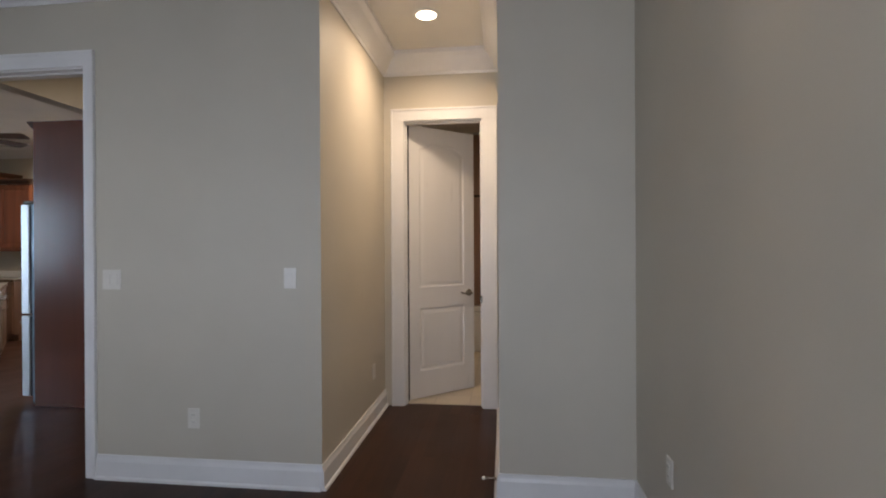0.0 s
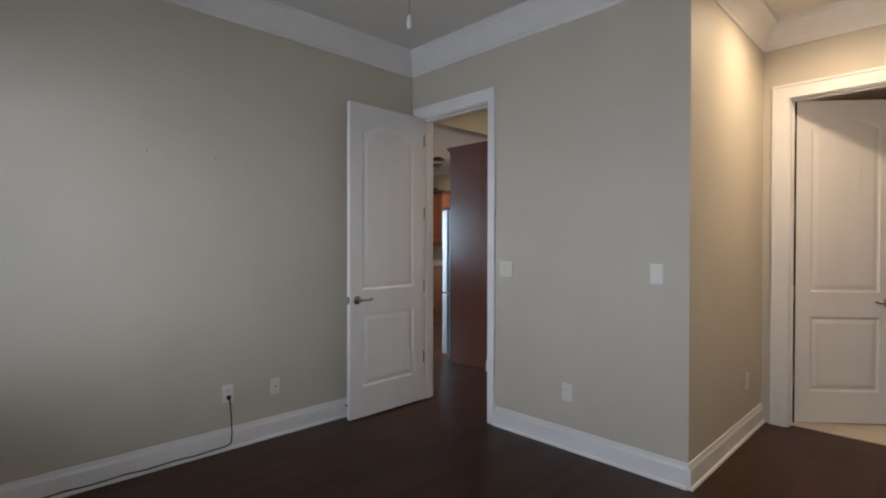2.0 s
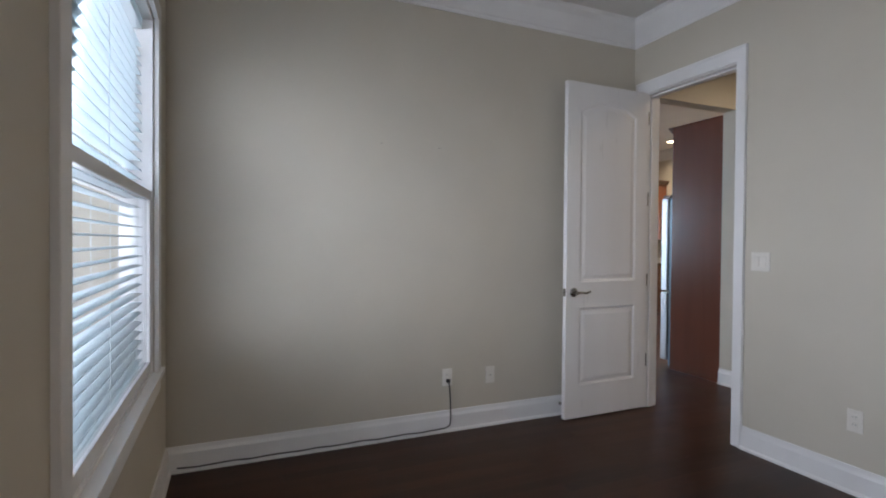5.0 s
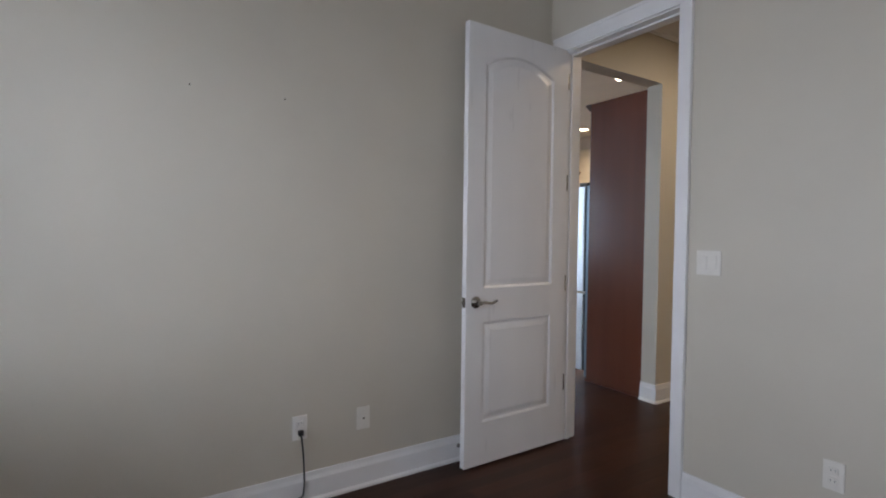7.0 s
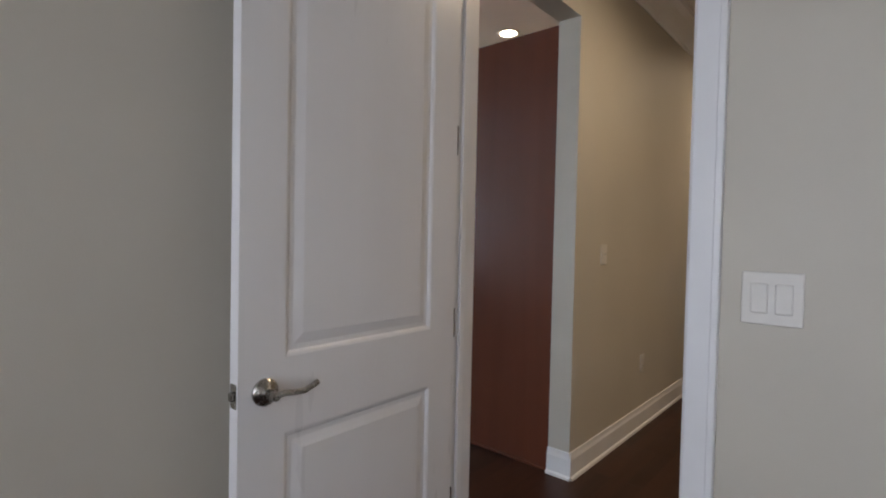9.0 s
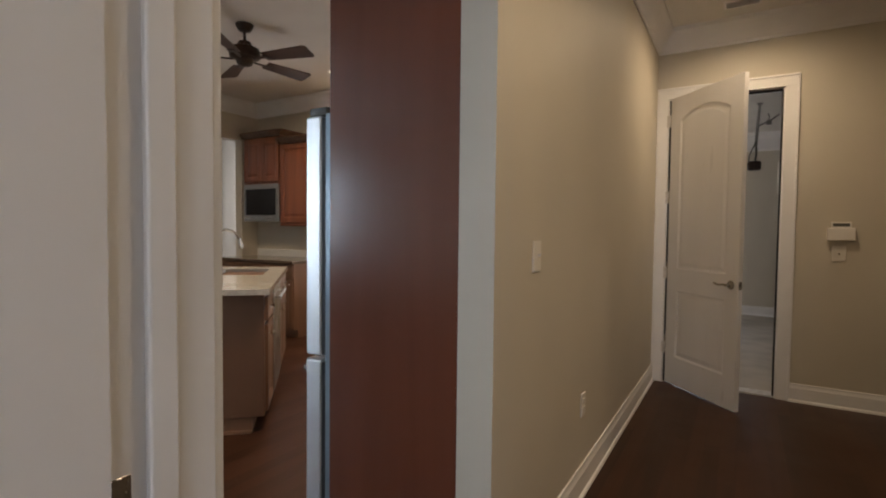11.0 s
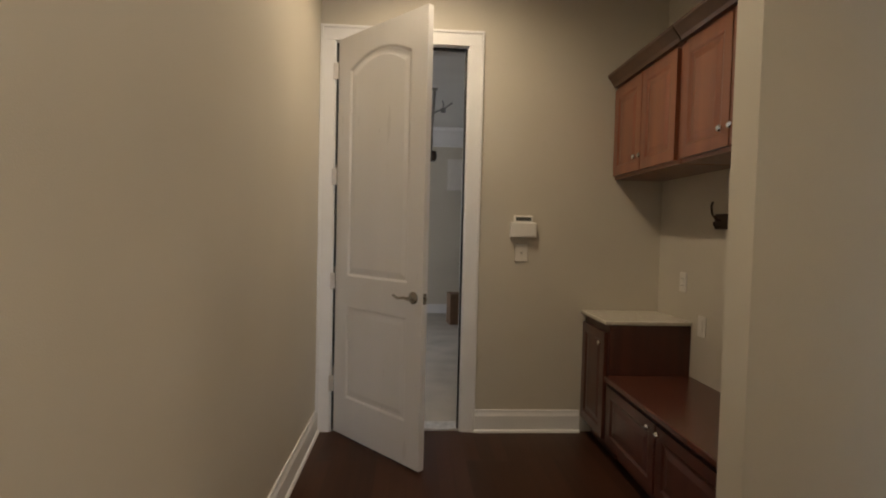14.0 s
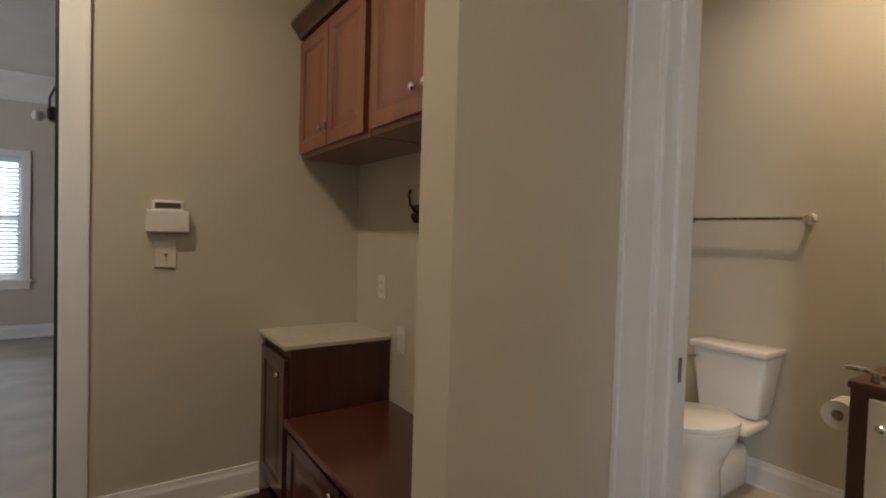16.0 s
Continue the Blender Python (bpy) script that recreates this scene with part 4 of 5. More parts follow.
for k in range(4):
    x = 0.05 + k * 0.17
    bm = bmesh.new()
    tube(bm, [(x, -0.02, 0.01), (x, -0.045, 0.015), (x - 0.004, -0.066, 0.045), (x - 0.006, -0.070, 0.085), (x - 0.006, -0.062, 0.105)], 0.0055, 8)
    tube(bm, [(x, -0.02, -0.02), (x, -0.04, -0.028), (x, -0.055, -0.015), (x, -0.056, 0.004)], 0.005, 8)
    part("hook", bm, M_BRONZE, ob, "double bronze coat hook", smooth=True)


# ---- bathroom ----
ob = thing("toilet", "white two-piece toilet with the lid down", "toilet", pose(3.90, 3.25, 0.006, 0, 0, 90))
bm = bmesh.new()
b2 = bmesh.new()
v = box(b2, -0.186, 0.186, 0.0, 0.20, 0.395, 0.715)
for q in v:
    if q.co.z < 0.5:
        q.co.x *= 0.80
        q.co.y = 0.02 + (q.co.y) * 0.82
bmesh.ops.recalc_face_normals(b2, faces=b2.faces[:])
bmesh.ops.bevel(b2, geom=b2.edges[:], offset=0.022, segments=4, profile=0.5, affect='EDGES')
merge(bm, b2)
part("tank", bm, M_CERAMIC, ob, smooth=True)
bm = bmesh.new()
rbox(bm, -0.196, 0.196, -0.006, 0.214, 0.715, 0.750, 0.013, 4)
part("tank_lid", bm, M_CERAMIC, ob, smooth=True)
bm = bmesh.new()
prof = [(0.105, 0.0), (0.118, 0.02), (0.112, 0.10), (0.108, 0.18), (0.135, 0.26), (0.172, 0.33), (0.185, 0.375), (0.186, 0.392), (0.170, 0.398)]
lathe(bm, prof, Matrix.Translation((0, 0.445, 0)) @ Matrix.Diagonal((0.90, 1.22, 1, 1)), 32)
rbox(bm, -0.075, 0.075, 0.06, 0.40, 0.0, 0.25, 0.05, 4)
rbox(bm, -0.16, 0.16, 0.06, 0.30, 0.34, 0.392, 0.02, 3)
part("bowl", bm, M_CERAMIC, ob, smooth=True)
for nm, z0, z1, sc in (("seat", 0.398, 0.416, 1.0), ("seat_lid", 0.418, 0.440, 1.01)):
    bm = bmesh.new()
    pts = []
    for k in range(40):
        a = 2 * math.pi * k / 40
        x, y = 0.170 * math.cos(a), 0.232 * math.sin(a)
        if y < 0:
            y *= 0.86
            x *= 1.0 + 0.10 * abs(math.sin(a))
        pts.append((x * sc, 0.452 + y * sc))
    lo = [bm.verts.new((x, y, z0)) for x, y in pts]
    mid = [bm.verts.new((x, y, z1 - 0.006)) for x, y in pts]
    hi = [bm.verts.new((x * 0.94, 0.452 + (y - 0.452) * 0.94, z1)) for x, y in pts]
    for a, b in ((lo, mid), (mid, hi)):
        for k in range(40):
            bm.faces.new((a[k], a[(k + 1) % 40], b[(k + 1) % 40], b[k]))
    bm.faces.new(lo[::-1])
    bm.faces.new(hi)
    part(nm, bm, M_CERAMIC, ob, smooth=True)
bm = bmesh.new()
rod(bm, (0.15, 0.20, 0.665), (0.15, 0.225, 0.665), 0.012, seg=12)
tube(bm, [(0.15, 0.222, 0.665), (0.18, 0.226, 0.662), (0.215, 0.224, 0.655)], 0.006, 8)
part("flush_lever", bm, M_CHROME, ob, "chrome flush lever", smooth=True)

ob = thing("towel_bar", "satin nickel towel bar on the wall", "towel bar", pose(3.92, 3.285, 1.41))
bm = bmesh.new()
rod(bm, (-0.062, -0.31, 0), (-0.062, 0.31, 0), 0.008, seg=12)
part("bar", bm, M_NICKEL, ob, smooth=True)
for y in (-0.30, 0.30):
    bm = bmesh.new()
    lathe(bm, [(0.026, 0), (0.026, 0.006), (0.013, 0.016), (0.011, 0.055), (0.016, 0.062), (0.014, 0.074), (0.0, 0.076)],
          Matrix.Translation((0, y, 0)) @ Matrix.Rotation(radians(-90), 4, 'Y'), 16)
    part("post", bm, M_CHROME, ob, smooth=True)
ob = thing("vanity", "brown wooden bathroom vanity with pale doors", "vanity", pose(0, 0, 0.006))
bm = bmesh.new()
rbox(bm, 3.262, 3.915, 1.80, 2.61, 0.09, 0.775, 0.003, 1)
box(bm, 3.33, 3.91, 1.81, 2.60, 0.0, 0.092)
part("body", bm, M_BROWNEDGE, ob)
bm = bmesh.new()
rbox(bm, 3.248, 3.917, 1.79, 2.615, 0.775, 0.800, 0.004, 2)
part("top", bm, M_BROWNEDGE, ob)
for y0, y1 in ((1.83, 2.185), (2.195, 2.55)):
    cab_door(ob, pose(3.241, y1, 0.11, 0, 0, -90), y1 - y0, 0.64, M_ALMOND, (0.04, 0.55))
bm = bmesh.new()
rod(bm, (3.305, 2.545, 0.80), (3.305, 2.545, 0.83), 0.022, seg=16)
tube(bm, [(3.305, 2.545, 0.825), (3.300, 2.575, 0.840), (3.290, 2.635, 0.838)], 0.011, 10)
rod(bm, (3.305, 2.490, 0.80), (3.305, 2.490, 0.86), 0.026, 0.020, seg=16)
part("faucet", bm, M_NICKEL, ob, "satin nickel faucet", smooth=True)
ob = thing("paper_holder", "nickel holder with a half-used toilet paper roll", "toilet paper holder", pose(3.54, 2.68, 0.645))
bm = bmesh.new()
rod(bm, (0, 0, 0), (-0.17, 0, 0), 0.007, seg=10)
rod(bm, (0, 0, 0), (0, -0.066, 0), 0.007, seg=10)
rod(bm, (0, -0.060, 0), (0, -0.066, 0), 0.024, seg=16)
part("arm", bm, M_NICKEL, ob, smooth=True)
bm = bmesh.new()
for r, flip in ((0.055, 0), (0.020, 1)):
    rod(bm, (-0.045, 0, -0.012), (-0.155, 0, -0.012), r, seg=28, caps=False)
va = [(math.cos(2 * math.pi * k / 28), math.sin(2 * math.pi * k / 28)) for k in range(28)]
for x in (-0.045, -0.155):
    ri = [bm.verts.new((x, 0.020 * c, -0.012 + 0.020 * s)) for c, s in va]
    ro = [bm.verts.new((x, 0.055 * c, -0.012 + 0.055 * s)) for c, s in va]
    for k in range(28):
        bm.faces.new((ri[k], ri[(k + 1) % 28], ro[(k + 1) % 28], ro[k]))
part("roll", bm, M_PAPER, ob, "white paper roll")
ob = thing("bathtub", "white built-in bathtub against the tiled wall", "bathtub", pose(0, 0, 0.006))
bm = bmesh.new()
rbox(bm, 2.27, 3.915, 3.73, 3.80, 0.0, 0.52, 0.02, 4)
rbox(bm, 2.27, 3.915, 4.34, 4.43, 0.0, 0.52, 0.02, 3)
rbox(bm, 2.27, 2.40, 3.76, 4.40, 0.0, 0.519, 0.02, 3)
rbox(bm, 3.80, 3.915, 3.76, 4.40, 0.0, 0.519, 0.02, 3)
rbox(bm, 2.30, 3.90, 3.76, 4.40, 0.0, 0.12, 0.01, 2)
part("tub", bm, M_CERAMIC, ob, smooth=True)
bm = bmesh.new()
box(bm, 2.263, 3.919, 4.435, 4.458, 0.526, 2.96)
setting("wall_tile", bm, M_BATHTILE, "brown ceramic tile wall above the bathtub", "wall tile")
bm = bmesh.new()
rbox(bm, 2.265, 3.917, 4.424, 4.436, 2.07, 2.10, 0.002, 1)
setting("tile_border", bm, M_BRONZE, "dark narrow border strip across the tile", "tile border")


# ---- kitchen ----
ob = thing("fridge_panel", "tall red cherry side panel beside the refrigerator", "cabinet panel", pose(0, 0, 0))
bm = bmesh.new()
rbox(bm, -0.695, -0.129, 1.178, 1.200, 0.0, 2.462, 0.002, 1)
part("panel", bm, M_CHERRY, ob)
bm = bmesh.new()
sweep(bm, [(0, 0), (0.012, 0), (0.040, 0.035), (0.055, 0.046), (0.055, 0.060), (0, 0.060)], (-0.696, 1.176, 2.404), (-0.696, 2.11, 2.404), (-1, 0, 0))
part("crown", bm, M_CROWNW, ob, "dark stained crown moulding")
bm = bmesh.new()
rbox(bm, -0.694, -0.130, 1.201, 2.11, 1.86, 2.404, 0.002, 1)
part("upper_box", bm, M_CAB, ob, "cherry cabinet box over the refrigerator")
bm = bmesh.new()
rbox(bm, -0.695, -0.129, 1.166, 1.179, 0.0, 0.018, 0.004, 2)
part("shoe", bm, M_CHERRY, ob)
ob = thing("refrigerator", "stainless steel bottom-freezer refrigerator beside a cherry panel", "refrigerator", pose(0, 0, 0))
bm = bmesh.new()
rbox(bm, -0.752, -0.16, 1.212, 2.11, 0.02, 1.755, 0.006, 2)
part("body", bm, M_FRIDGE_SIDE, ob, "grey painted steel body")
for nm, z0, z1, lab in (("fridge_door", 0.790, 1.75, "stainless steel upper door"), ("freezer_drawer", 0.07, 0.776, "stainless steel freezer drawer")):
    bm = bmesh.new()
    rbox(bm, -0.860, -0.776, 1.214, 2.108, z0, z1, 0.010, 4)
    dr = part(nm, bm, M_FRIDGE_DOOR, ob, lab)
    bm = bmesh.new()
    box(bm, -0.775, -0.753, 1.218, 2.098, z0 + 0.008, z1 - 0.008)
    part("gasket", bm, M_RUBBER, dr, "black door gasket")
    bm = bmesh.new()
    if nm == "fridge_door":
        rod(bm, (-0.910, 2.03, 0.88), (-0.910, 2.03, 1.60), 0.012)
        for z in (0.93, 1.55):
            rod(bm, (-0.859, 2.03, z), (-0.910, 2.03, z), 0.008)
    else:
        rod(bm, (-0.910, 1.26, 0.715), (-0.910, 2.06, 0.715), 0.012)
        for y in (1.32, 2.0):
            rod(bm, (-0.859, y, 0.715), (-0.910, y, 0.715), 0.008)
    part("handle", bm, M_STEEL, dr, "stainless bar handle", smooth=True)
bm = bmesh.new()
rbox(bm, -0.850, -0.755, 1.225, 1.30, 1.752, 1.785, 0.006, 2)
part("hinge_cover", bm, M_GREYPL, ob, "dark hinge cover")
bm = bmesh.new()
box(bm, -0.75, -0.17, 1.23, 2.09, 0.0, 0.03)
part("base_grille", bm, M_RUBBER, ob)

# island, turned 45 degrees
ISL = pose(-2.38, 1.43, 0, 0, 0, 45)
ob = thing("kitchen_island", "dark brown island with a stone top, sink and dishwasher", "kitchen island", ISL)
L, Wd = 1.85, 0.64
bm = bmesh.new()
rbox(bm, 0.0, Wd, 0.0, L, 0.10, 0.885, 0.003, 1)
box(bm, 0.0, Wd - 0.075, 0.004, L - 0.004, 0.0, 0.102)
part("body", bm, M_ISLAND, ob)
bm = bmesh.new()
rbox(bm, 0.0, Wd - 0.075, -0.014, 0.002, 0.0, 0.022, 0.004, 2)
rbox(bm, -0.012, 0.014, -0.012, 0.02, 0.0, 0.885, 0.003, 1)
part("end_trim", bm, M_ISLAND, ob)
bm = bmesh.new()
cz0, cz1 = 0.885, 0.920
top_e = []
for rect in ((-0.115, Wd + 0.035, -0.04, L + 0.04), (0.13, 0.53, 0.98, 1.68)):
    ring = [[bm.verts.new((x, y, z)) for x, y in ((rect[0], rect[2]), (rect[1], rect[2]), (rect[1], rect[3]), (rect[0], rect[3]))] for z in (cz0, cz1)]
    for k in range(4):
        bm.faces.new((ring[0][k], ring[0][(k + 1) % 4], ring[1][(k + 1) % 4], ring[1][k]))
    top_e.append([[bm.edges.get((q[k], q[(k + 1) % 4])) for k in range(4)] for q in ring])
for lv in (0, 1):
    bmesh.ops.triangle_fill(bm, use_beauty=True, use_dissolve=False, edges=top_e[0][lv] + top_e[1][lv], normal=(0, 0, 1))
part("countertop", bm, M_GRANITE, ob, "pale speckled granite top")
bm = bmesh.new()
for b in ((0.125, 0.135, 0.98, 1.68), (0.525, 0.535, 0.98, 1.68)):
    box(bm, *b, 0.72, 0.917)
for b in ((0.125, 0.535, 0.98, 0.99), (0.125, 0.535, 1.67, 1.68)):
    box(bm, *b, 0.72, 0.917)
box(bm, 0.125, 0.535, 0.98, 1.68, 0.715, 0.725)
part("sink", bm, M_SINK, ob, "undermount steel sink")
bm = bmesh.new()
rod(bm, (0.08, 1.32, 0.92), (0.08, 1.32, 0.94), 0.030, seg=20)
rod(bm, (0.08, 1.32, 0.935), (0.08, 1.32, 1.05), 0.019, seg=16)
arc = [(0.08, 1.32, 1.04), (0.08, 1.32, 1.17)]
for k in range(1, 11):
    a = math.pi * k / 10 * 0.92
    arc.append((0.08 + 0.115 * (1 - math.cos(a)), 1.32, 1.17 + 0.115 * math.sin(a)))
tube(bm, arc, 0.011, 12)
rod(bm, arc[-1], (arc[-1][0] + 0.018, 1.32, arc[-1][2] - 0.075), 0.014, 0.017)
rod(bm, (0.08, 1.30, 0.99), (0.08, 1.24, 1.005), 0.008)
tube(bm, [(0.08, 1.245, 1.0), (0.085, 1.225, 1.03), (0.12, 1.215, 1.055)], 0.006, 8)
part("faucet", bm, M_CHROME, ob, "chrome pull-down gooseneck faucet", smooth=True)
bm = bmesh.new()
rbox(bm, 0.235, 0.365, -0.007, 0.001, 0.603, 0.688, 0.002)
ol = part("outlet_plate", bm, M_RUBBER, ob, "black outlet plate")
bm = bmesh.new()
rbox(bm, 0.258, 0.292, -0.010, -0.006, 0.622, 0.670, 0.002)
rbox(bm, 0.308, 0.342, -0.010, -0.006, 0.622, 0.670, 0.002)
part("socket", bm, M_RUBBER, ol)
for y0, y1 in ((0.03, 0.40), (1.04, 1.42), (1.43, 1.82)):
    cab_door(ob, pose(Wd + 0.021, y0, 0.125, 0, 0, 90), y1 - y0, 0.56, M_ISLAND, (0.04, 0.5))
    bm = leaf_mesh(y1 - y0, 0.15, 0.02, [(0.03, y1 - y0 - 0.03, 0.03, 0.12, 0)], both=False)
    dr = part("drawer_front", bm, M_ISLAND, ob)
    dr.matrix_local = pose(Wd + 0.021, y0, 0.71, 0, 0, 90)
    bm = bmesh.new()
    lathe(bm, [(0.006, 0), (0.005, 0.012), (0.014, 0.02), (0.0, 0.03)], Matrix.Translation(((y1 - y0) / 2, 0, 0.075)) @ Matrix.Rotation(radians(90), 4, 'X'), 12)
    part("knob", bm, M_NICKEL, dr, smooth=True)
bm = bmesh.new()
rbox(bm, Wd, Wd + 0.028, 0.42, 1.02, 0.12, 0.875, 0.005, 2)
dw = part("dishwasher", bm, M_STEEL, ob, "stainless steel dishwasher front")
bm = bmesh.new()
rod(bm, (Wd + 0.065, 0.46, 0.80), (Wd + 0.065, 0.98, 0.80), 0.012)
for y in (0.50, 0.94):
    rod(bm, (Wd + 0.02, y, 0.80), (Wd + 0.065, y, 0.80), 0.008)
part("handle", bm, M_STEEL, dw, "stainless bar handle", smooth=True)


def kitchen_upper(label, m, w, h, crown=True, doors=2):
    ob = thing("wall_cabinet", label, "cabinet", m, group="kitchen wall cabinets")
    bm = bmesh.new()
    rbox(bm, 0, w, -0.33, -0.002, 0, h, 0.002, 1)
    part("body", bm, M_CAB, ob)
    dw = (w - 0.02 - 0.004 * (doors - 1)) / doors
    for k in range(doors):
        cab_door(ob, pose(0.01 + k * (dw + 0.004), -0.352, 0.02), dw, h - 0.07, M_CAB)
    bm = bmesh.new()
    for p0, p1, out in (((-0.0, -0.33), (w, -0.33), (0, -1)), ((0, -0.002), (0, -0.37), (-1, 0)), ((w, -0.37), (w, -0.002), (1, 0))):
        sweep(bm, [(0, 0), (0.024, 0), (0.03, 0.02), (0.062, 0.055), (0.062, 0.075), (0, 0.075)], (*p0, h - 0.03), (*p1, h - 0.03), (*out, 0))
    part("crown", bm, M_CROWNW, ob, "dark stained crown moulding")
    bm = bmesh.new()
    rbox(bm, 0.001, w - 0.001, -0.345, -0.32, -0.03, 0.002, 0.003, 1)
    part("light_rail", bm, M_CAB, ob)
    return ob


kitchen_upper("cherry wall cabinet on the kitchen side wall", pose(-5.2, 1.84, 1.47, 0, 0, 90), 0.90, 0.97)
kitchen_upper("short cherry wall cabinet over the microwave", pose(-5.04, 4.46, 1.88, 0, 0, 0), 0.68, 0.62)
kitchen_upper("tall single-door cherry wall cabinet beside the microwave", pose(-4.350, 4.46, 1.36), 0.535, 1.03, doors=1)
ob = thing("microwave", "stainless over-counter microwave with a black window", "microwave", pose(-5.03, 4.46, 1.385))
bm = bmesh.new()
rbox(bm, 0.0, 0.665, -0.335, -0.002, 0.0, 0.485, 0.004, 2)
part("body", bm, M_GREYPL, ob, "dark grey body")
bm = bmesh.new()
rbox(bm, 0.001, 0.664, -0.360, -0.336, 0.001, 0.484, 0.005, 2)
fr = part("front_frame", bm, M_DARKSTEEL, ob, "stainless door frame")
bm = bmesh.new()
rbox(bm, 0.05, 0.615, -0.364, -0.358, 0.085, 0.420, 0.006, 2)
part("door_window", bm, M_BLACK, fr, "black glass door window")
bm = bmesh.new()
rod(bm, (0.06, -0.385, 0.045), (0.605, -0.385, 0.045), 0.009)
for x in (0.10, 0.565):
    rod(bm, (x, -0.358, 0.045), (x, -0.385, 0.045), 0.006, seg=8)
part("handle", bm, M_STEEL, fr, "stainless bar handle", smooth=True)


def base_run(label, m, w, doors, wd):
    ob = thing("base_cabinet", label, "cabinet", m, group="kitchen base cabinets")
    bm = bmesh.new()
    rbox(bm, 0, w, -0.60, -0.002, 0.10, 0.885, 0.002, 1)
    box(bm, 0.002, w - 0.002, -0.53, -0.003, 0, 0.102)
    part("body", bm, wd, ob)
    dw = (w - 0.02 - 0.004 * (doors - 1)) / doors
    for k in range(doors):
        x = 0.01 + k * (dw + 0.004)
        cab_door(ob, pose(x, -0.622, 0.12), dw, 0.57, wd, (dw - 0.03, 0.52))
        bm = leaf_mesh(dw, 0.16, 0.02, [(0.03, dw - 0.03, 0.03, 0.13, 0)], both=False)
        dr = part("drawer_front", bm, wd, ob)
        dr.matrix_local = pose(x, -0.622, 0.71)
        bm = bmesh.new()
        lathe(bm, [(0.006, 0), (0.005, 0.012), (0.014, 0.02), (0.0, 0.03)], Matrix.Translation((dw / 2, 0, 0.08)) @ Matrix.Rotation(radians(90), 4, 'X'), 12)
        part("knob", bm, M_NICKEL, dr, smooth=True)
    return ob


base_run("dark brown base cabinet along the kitchen side wall", pose(-5.2, 0.94, 0, 0, 0, 90), 1.80, 3, M_ISLAND)
base_run("dark brown base cabinet under the microwave", pose(-5.19, 4.46, 0, 0, 0, 0), 1.365, 3, M_ISLAND)
for nm, m, w in (("counter_top", pose(-5.2, 0.93, 0.885, 0, 0, 90), 1.83), ("counter_top", pose(-5.19, 4.46, 0.885), 1.38)):
    ob = thing(nm, "dark brown speckled stone counter top on base cabinets", "counter top", m)
    bm = bmesh.new()
    rbox(bm, 0, w, -0.64, -0.002, 0, 0.034, 0.006, 3)
    part("slab", bm, M_DARK_GRANITE, ob)
    bm = bmesh.new()
    rbox(bm, 0.001, w - 0.001, -0.020, -0.001, 0.034, 0.13, 0.003, 1)
    part("backsplash", bm, M_WHITE_WALL, ob, "white backsplash")

# stairs
ob = thing("staircase", "white staircase with dark treads and white balusters", "staircase", pose(-5.34, 2.80, 0))
RISE, GO = 0.186, 0.235
bm = None
for k in range(11):
    x1 = -k * GO
    bm = bmesh.new()
    box(bm, x1 - GO, x1 - 0.012, 0.03, 0.90, 0.0, (k + 1) * RISE - 0.03)
    part("riser", bm, M_TRIM, ob, "white painted riser")
    bm = bmesh.new()
    rbox(bm, x1 - GO - 0.01, x1 + 0.02, 0.0, 0.93, (k + 1) * RISE - 0.03, (k + 1) * RISE, 0.006, 2)
    part("tread", bm, M_BLADE, ob, "dark stained tread")
bm = bmesh.new()
p = [(-0.22, 0.0), (-0.22, 0.50 + 0.22 / GO * RISE), (-11 * GO, 11 * RISE + 0.50), (-11 * GO, 11 * RISE - 0.16)]
a = [bm.verts.new((x, 0.905, max(z, 0))) for x, z in p]
b = [bm.verts.new((x, 0.945, max(z, 0))) for x, z in p]
bm.faces.new(a)
bm.faces.new(b[::-1])
for k in range(4):
    bm.faces.new((a[k], a[(k + 1) % 4], b[(k + 1) % 4], b[k]))
part("stringer", bm, M_TRIM, ob, "white stringer")
for k in range(20):
    x = -0.32 - k * GO / 2
    z0 = 0.50 + (-x) / GO * RISE
    bm = bmesh.new()
    rod(bm, (x, 0.925, z0 - 0.04), (x, 0.925, z0 + 0.10), 0.016, 0.012, 8)
    rod(bm, (x, 0.925, z0 + 0.10), (x, 0.925, z0 + 0.67), 0.012, 0.010, 8)
    part("baluster", bm, M_TRIM, ob, "turned baluster")
bm = bmesh.new()
tube(bm, [(-0.26, 0.925, 1.185 + 0.26 / GO * RISE), (-11 * GO, 0.925, 1.185 + 11 * RISE)], 0.030, 10)
part("handrail", bm, M_BLADE, ob, "dark stained handrail")
bm = bmesh.new()
rbox(bm, -0.28, -0.19, 0.88, 0.97, 0, 1.42, 0.006, 2)
rbox(bm, -0.295, -0.175, 0.865, 0.985, 1.42, 1.45, 0.008, 2)
part("newel_post", bm, M_TRIM, ob, "white newel post")


# ---- garage ----
ob = thing("door_opener", "dark garage door opener hung from a grey ceiling strut", "garage door opener", pose(0.755, 6.9, 2.86))
bm = bmesh.new()
tube(bm, [(0.040, 0, 0.0), (0.028, 0, -0.22), (0.016, 0, -0.42), (0.012, 0, -0.52)], 0.016, 8)
rbox(bm, 0.010, 0.072, -0.03, 0.03, -0.012, 0.0, 0.003, 1)
part("strut", bm, M_STRUT, ob, "grey metal ceiling strut", smooth=True)
bm = bmesh.new()
tube(bm, [(0.020, -0.01, -0.28), (0.080, -0.02, -0.25), (0.150, -0.02, -0.22), (0.238, -0.02, -0.155)], 0.009, 8)
tube(bm, [(0.135, -0.02, -0.225), (0.140, -0.02, -0.17), (0.125, -0.02, -0.13)], 0.007, 8)
rbox(bm, 0.110, 0.165, -0.045, 0.005, -0.265, -0.215, 0.008, 2)
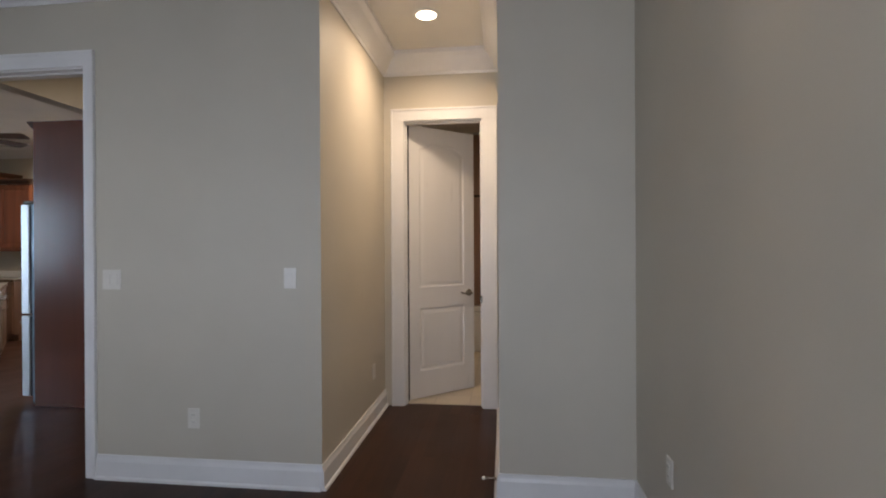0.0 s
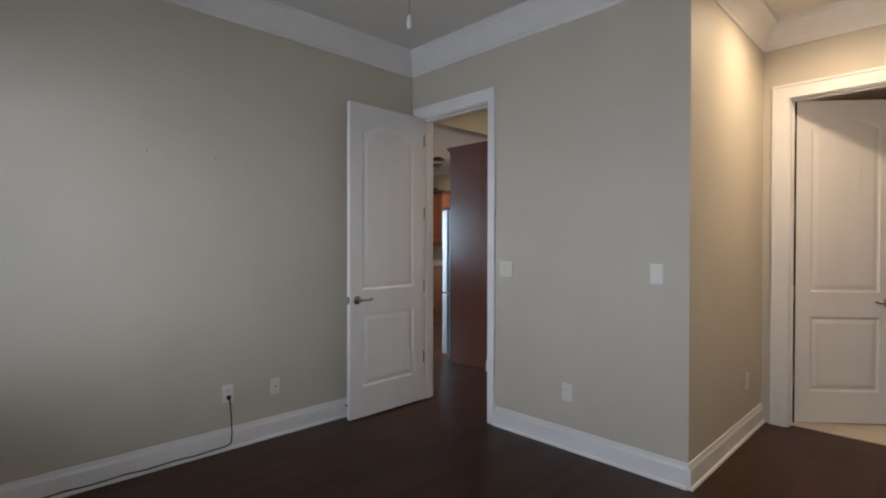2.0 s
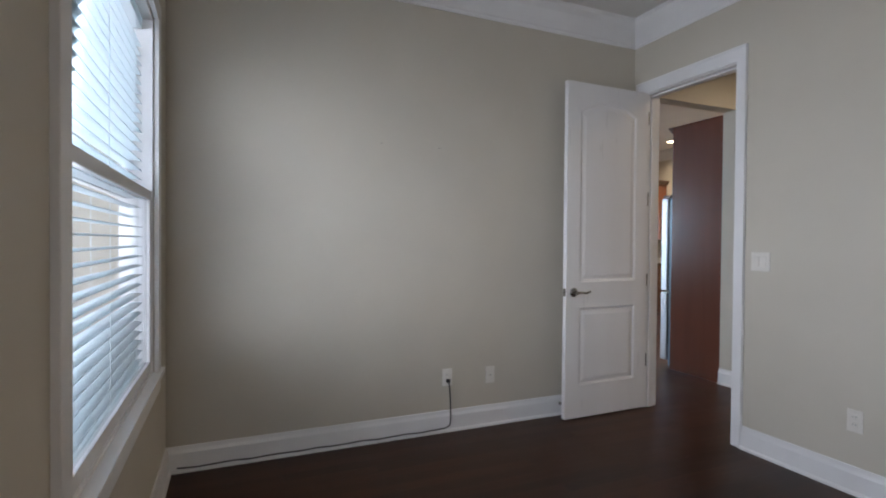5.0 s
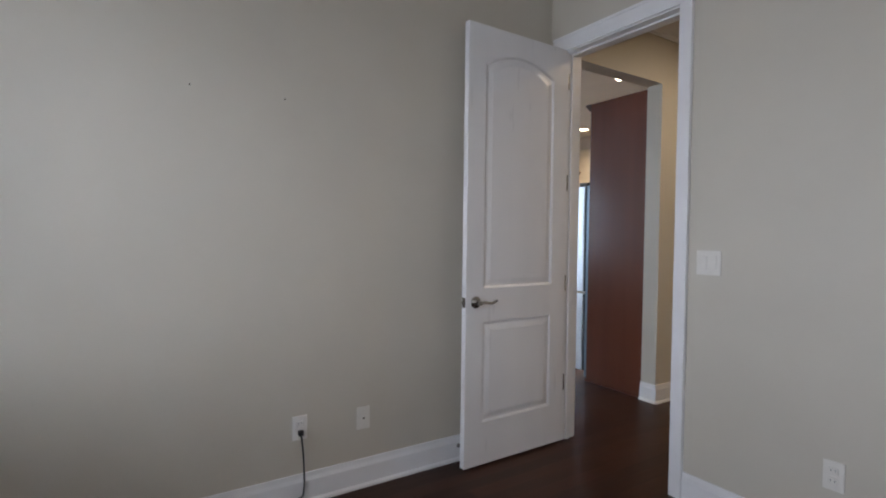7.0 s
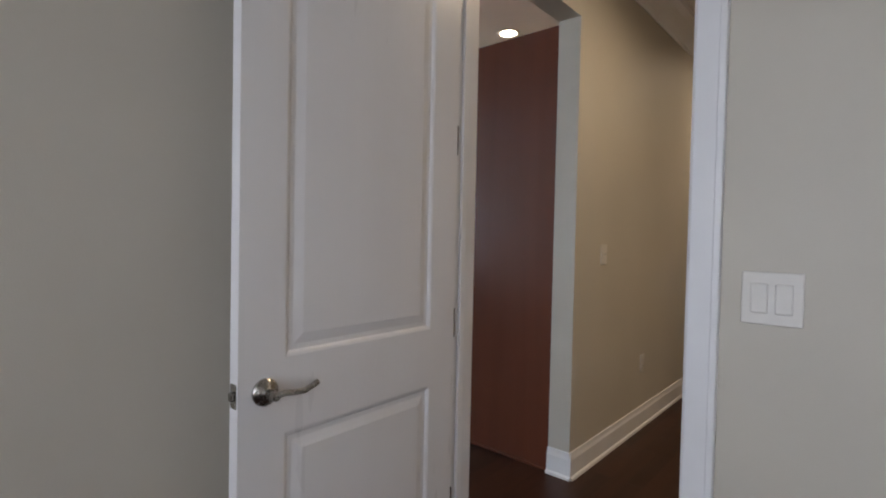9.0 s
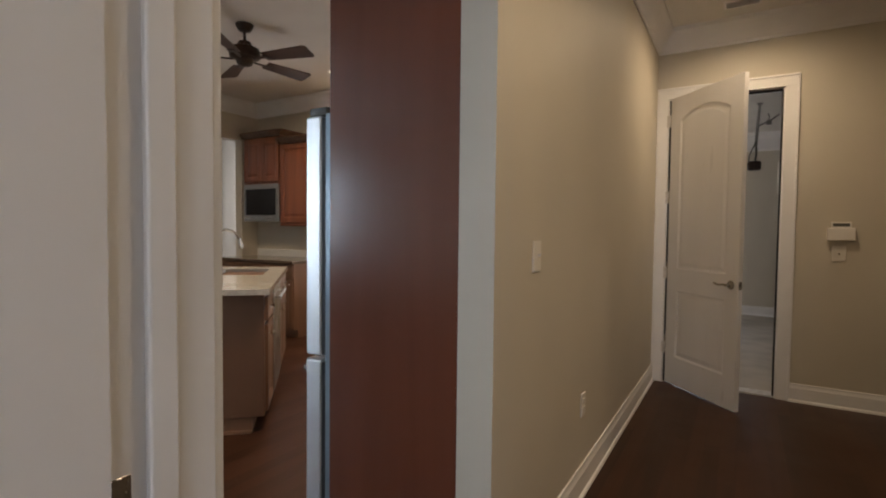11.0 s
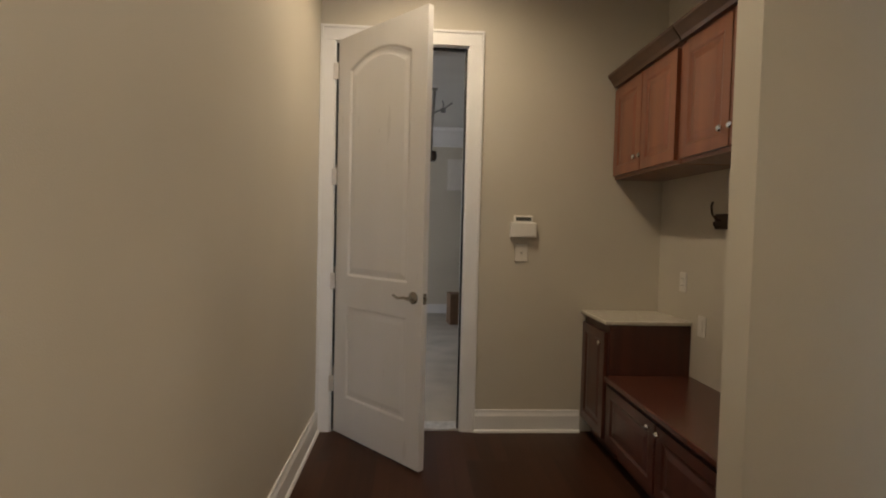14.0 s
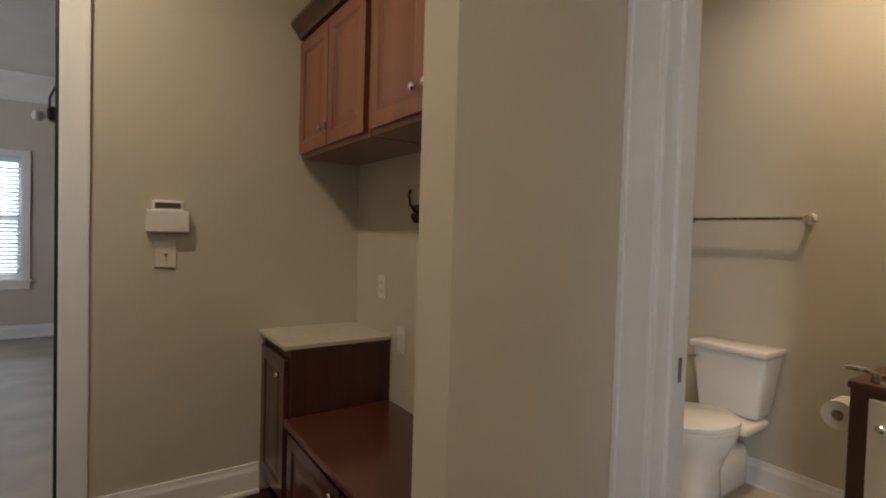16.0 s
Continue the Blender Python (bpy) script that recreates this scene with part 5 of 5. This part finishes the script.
part("side_brace", bm, M_STRUT, ob, "grey side brace", smooth=True)
bm = bmesh.new()
tube(bm, [(0.018, -0.02, -0.46), (-0.020, -0.03, -0.54), (-0.052, -0.03, -0.62), (-0.055, -0.02, -0.70)], 0.008, 8)
tube(bm, [(0.016, 0.02, -0.50), (0.020, 0.02, -0.60), (0.010, 0.01, -0.69)], 0.012, 8)
part("wiring", bm, M_GREYPL, ob, "loose dark wiring", smooth=True)
bm = bmesh.new()
rbox(bm, -0.070, 0.075, -0.07, 0.07, -0.800, -0.690, 0.030, 4)
part("motor_head", bm, M_BRONZE, ob, "dark motor head", smooth=True)
bm = bmesh.new()
lathe(bm, [(0.0, -0.805), (0.03, -0.800), (0.042, -0.770), (0.034, -0.735), (0.0, -0.728)], pose(-0.125, 0, 0), 14)
rod(bm, (-0.10, 0, -0.765), (-0.06, 0, -0.755), 0.014, seg=8)
part("bulb", bm, M_PLASTIC, ob, "white lamp bulb", smooth=True)
ob = thing("storage_box", "plain brown cardboard box on the garage floor", "box", pose(1.22, 8.35, -0.02, 0, 0, 6))
bm = bmesh.new()
rbox(bm, -0.11, 0.11, -0.14, 0.14, 0.0, 0.43, 0.006, 2)
part("carton", bm, M_CARD, ob)
bm = bmesh.new()
rbox(bm, -0.111, 0.111, -0.003, 0.003, 0.428, 0.432, 0.001, 1)
rbox(bm, -0.111, -0.0, -0.141, 0.141, 0.430, 0.433, 0.001, 1)
part("flap", bm, M_CARD, ob)
ob = thing("electrical_panel", "pale metal electrical panel on the garage wall", "electrical panel", pose(1.26, 9.1, 2.16))
bm = bmesh.new()
rbox(bm, -0.16, 0.16, -0.05, 0.0, -0.24, 0.24, 0.004, 2)
pb = part("box", bm, M_ALMOND, ob)
bm = bmesh.new()
rbox(bm, -0.135, 0.135, -0.058, -0.048, -0.21, 0.21, 0.004, 2)
part("panel_door", bm, M_ALMOND, ob)

# ---- small marks ----
# Nail holes in the wall, modelled as small dark pegs.
for y, z in ((-1.687, 1.905), (-2.08, 1.906)):
    ob = thing("nail", "tiny dark peg standing in for a nail hole in the greige wall", "nail", pose(0, y, z))
    bm = bmesh.new()
    rod(bm, (-0.002, 0, 0), (0.010, 0, -0.002), 0.0022, seg=8)
    rod(bm, (0.010, 0, -0.002), (0.012, 0, -0.002), 0.0032, seg=10)
    part("shank", bm, M_BRONZE, ob)

# ---- outdoors ----
bm = bmesh.new()
box(bm, -300, 300, -300, 300, -0.6, -0.35)
setting("ground", bm, M_GRASS, "flat green lawn around the house", "ground")
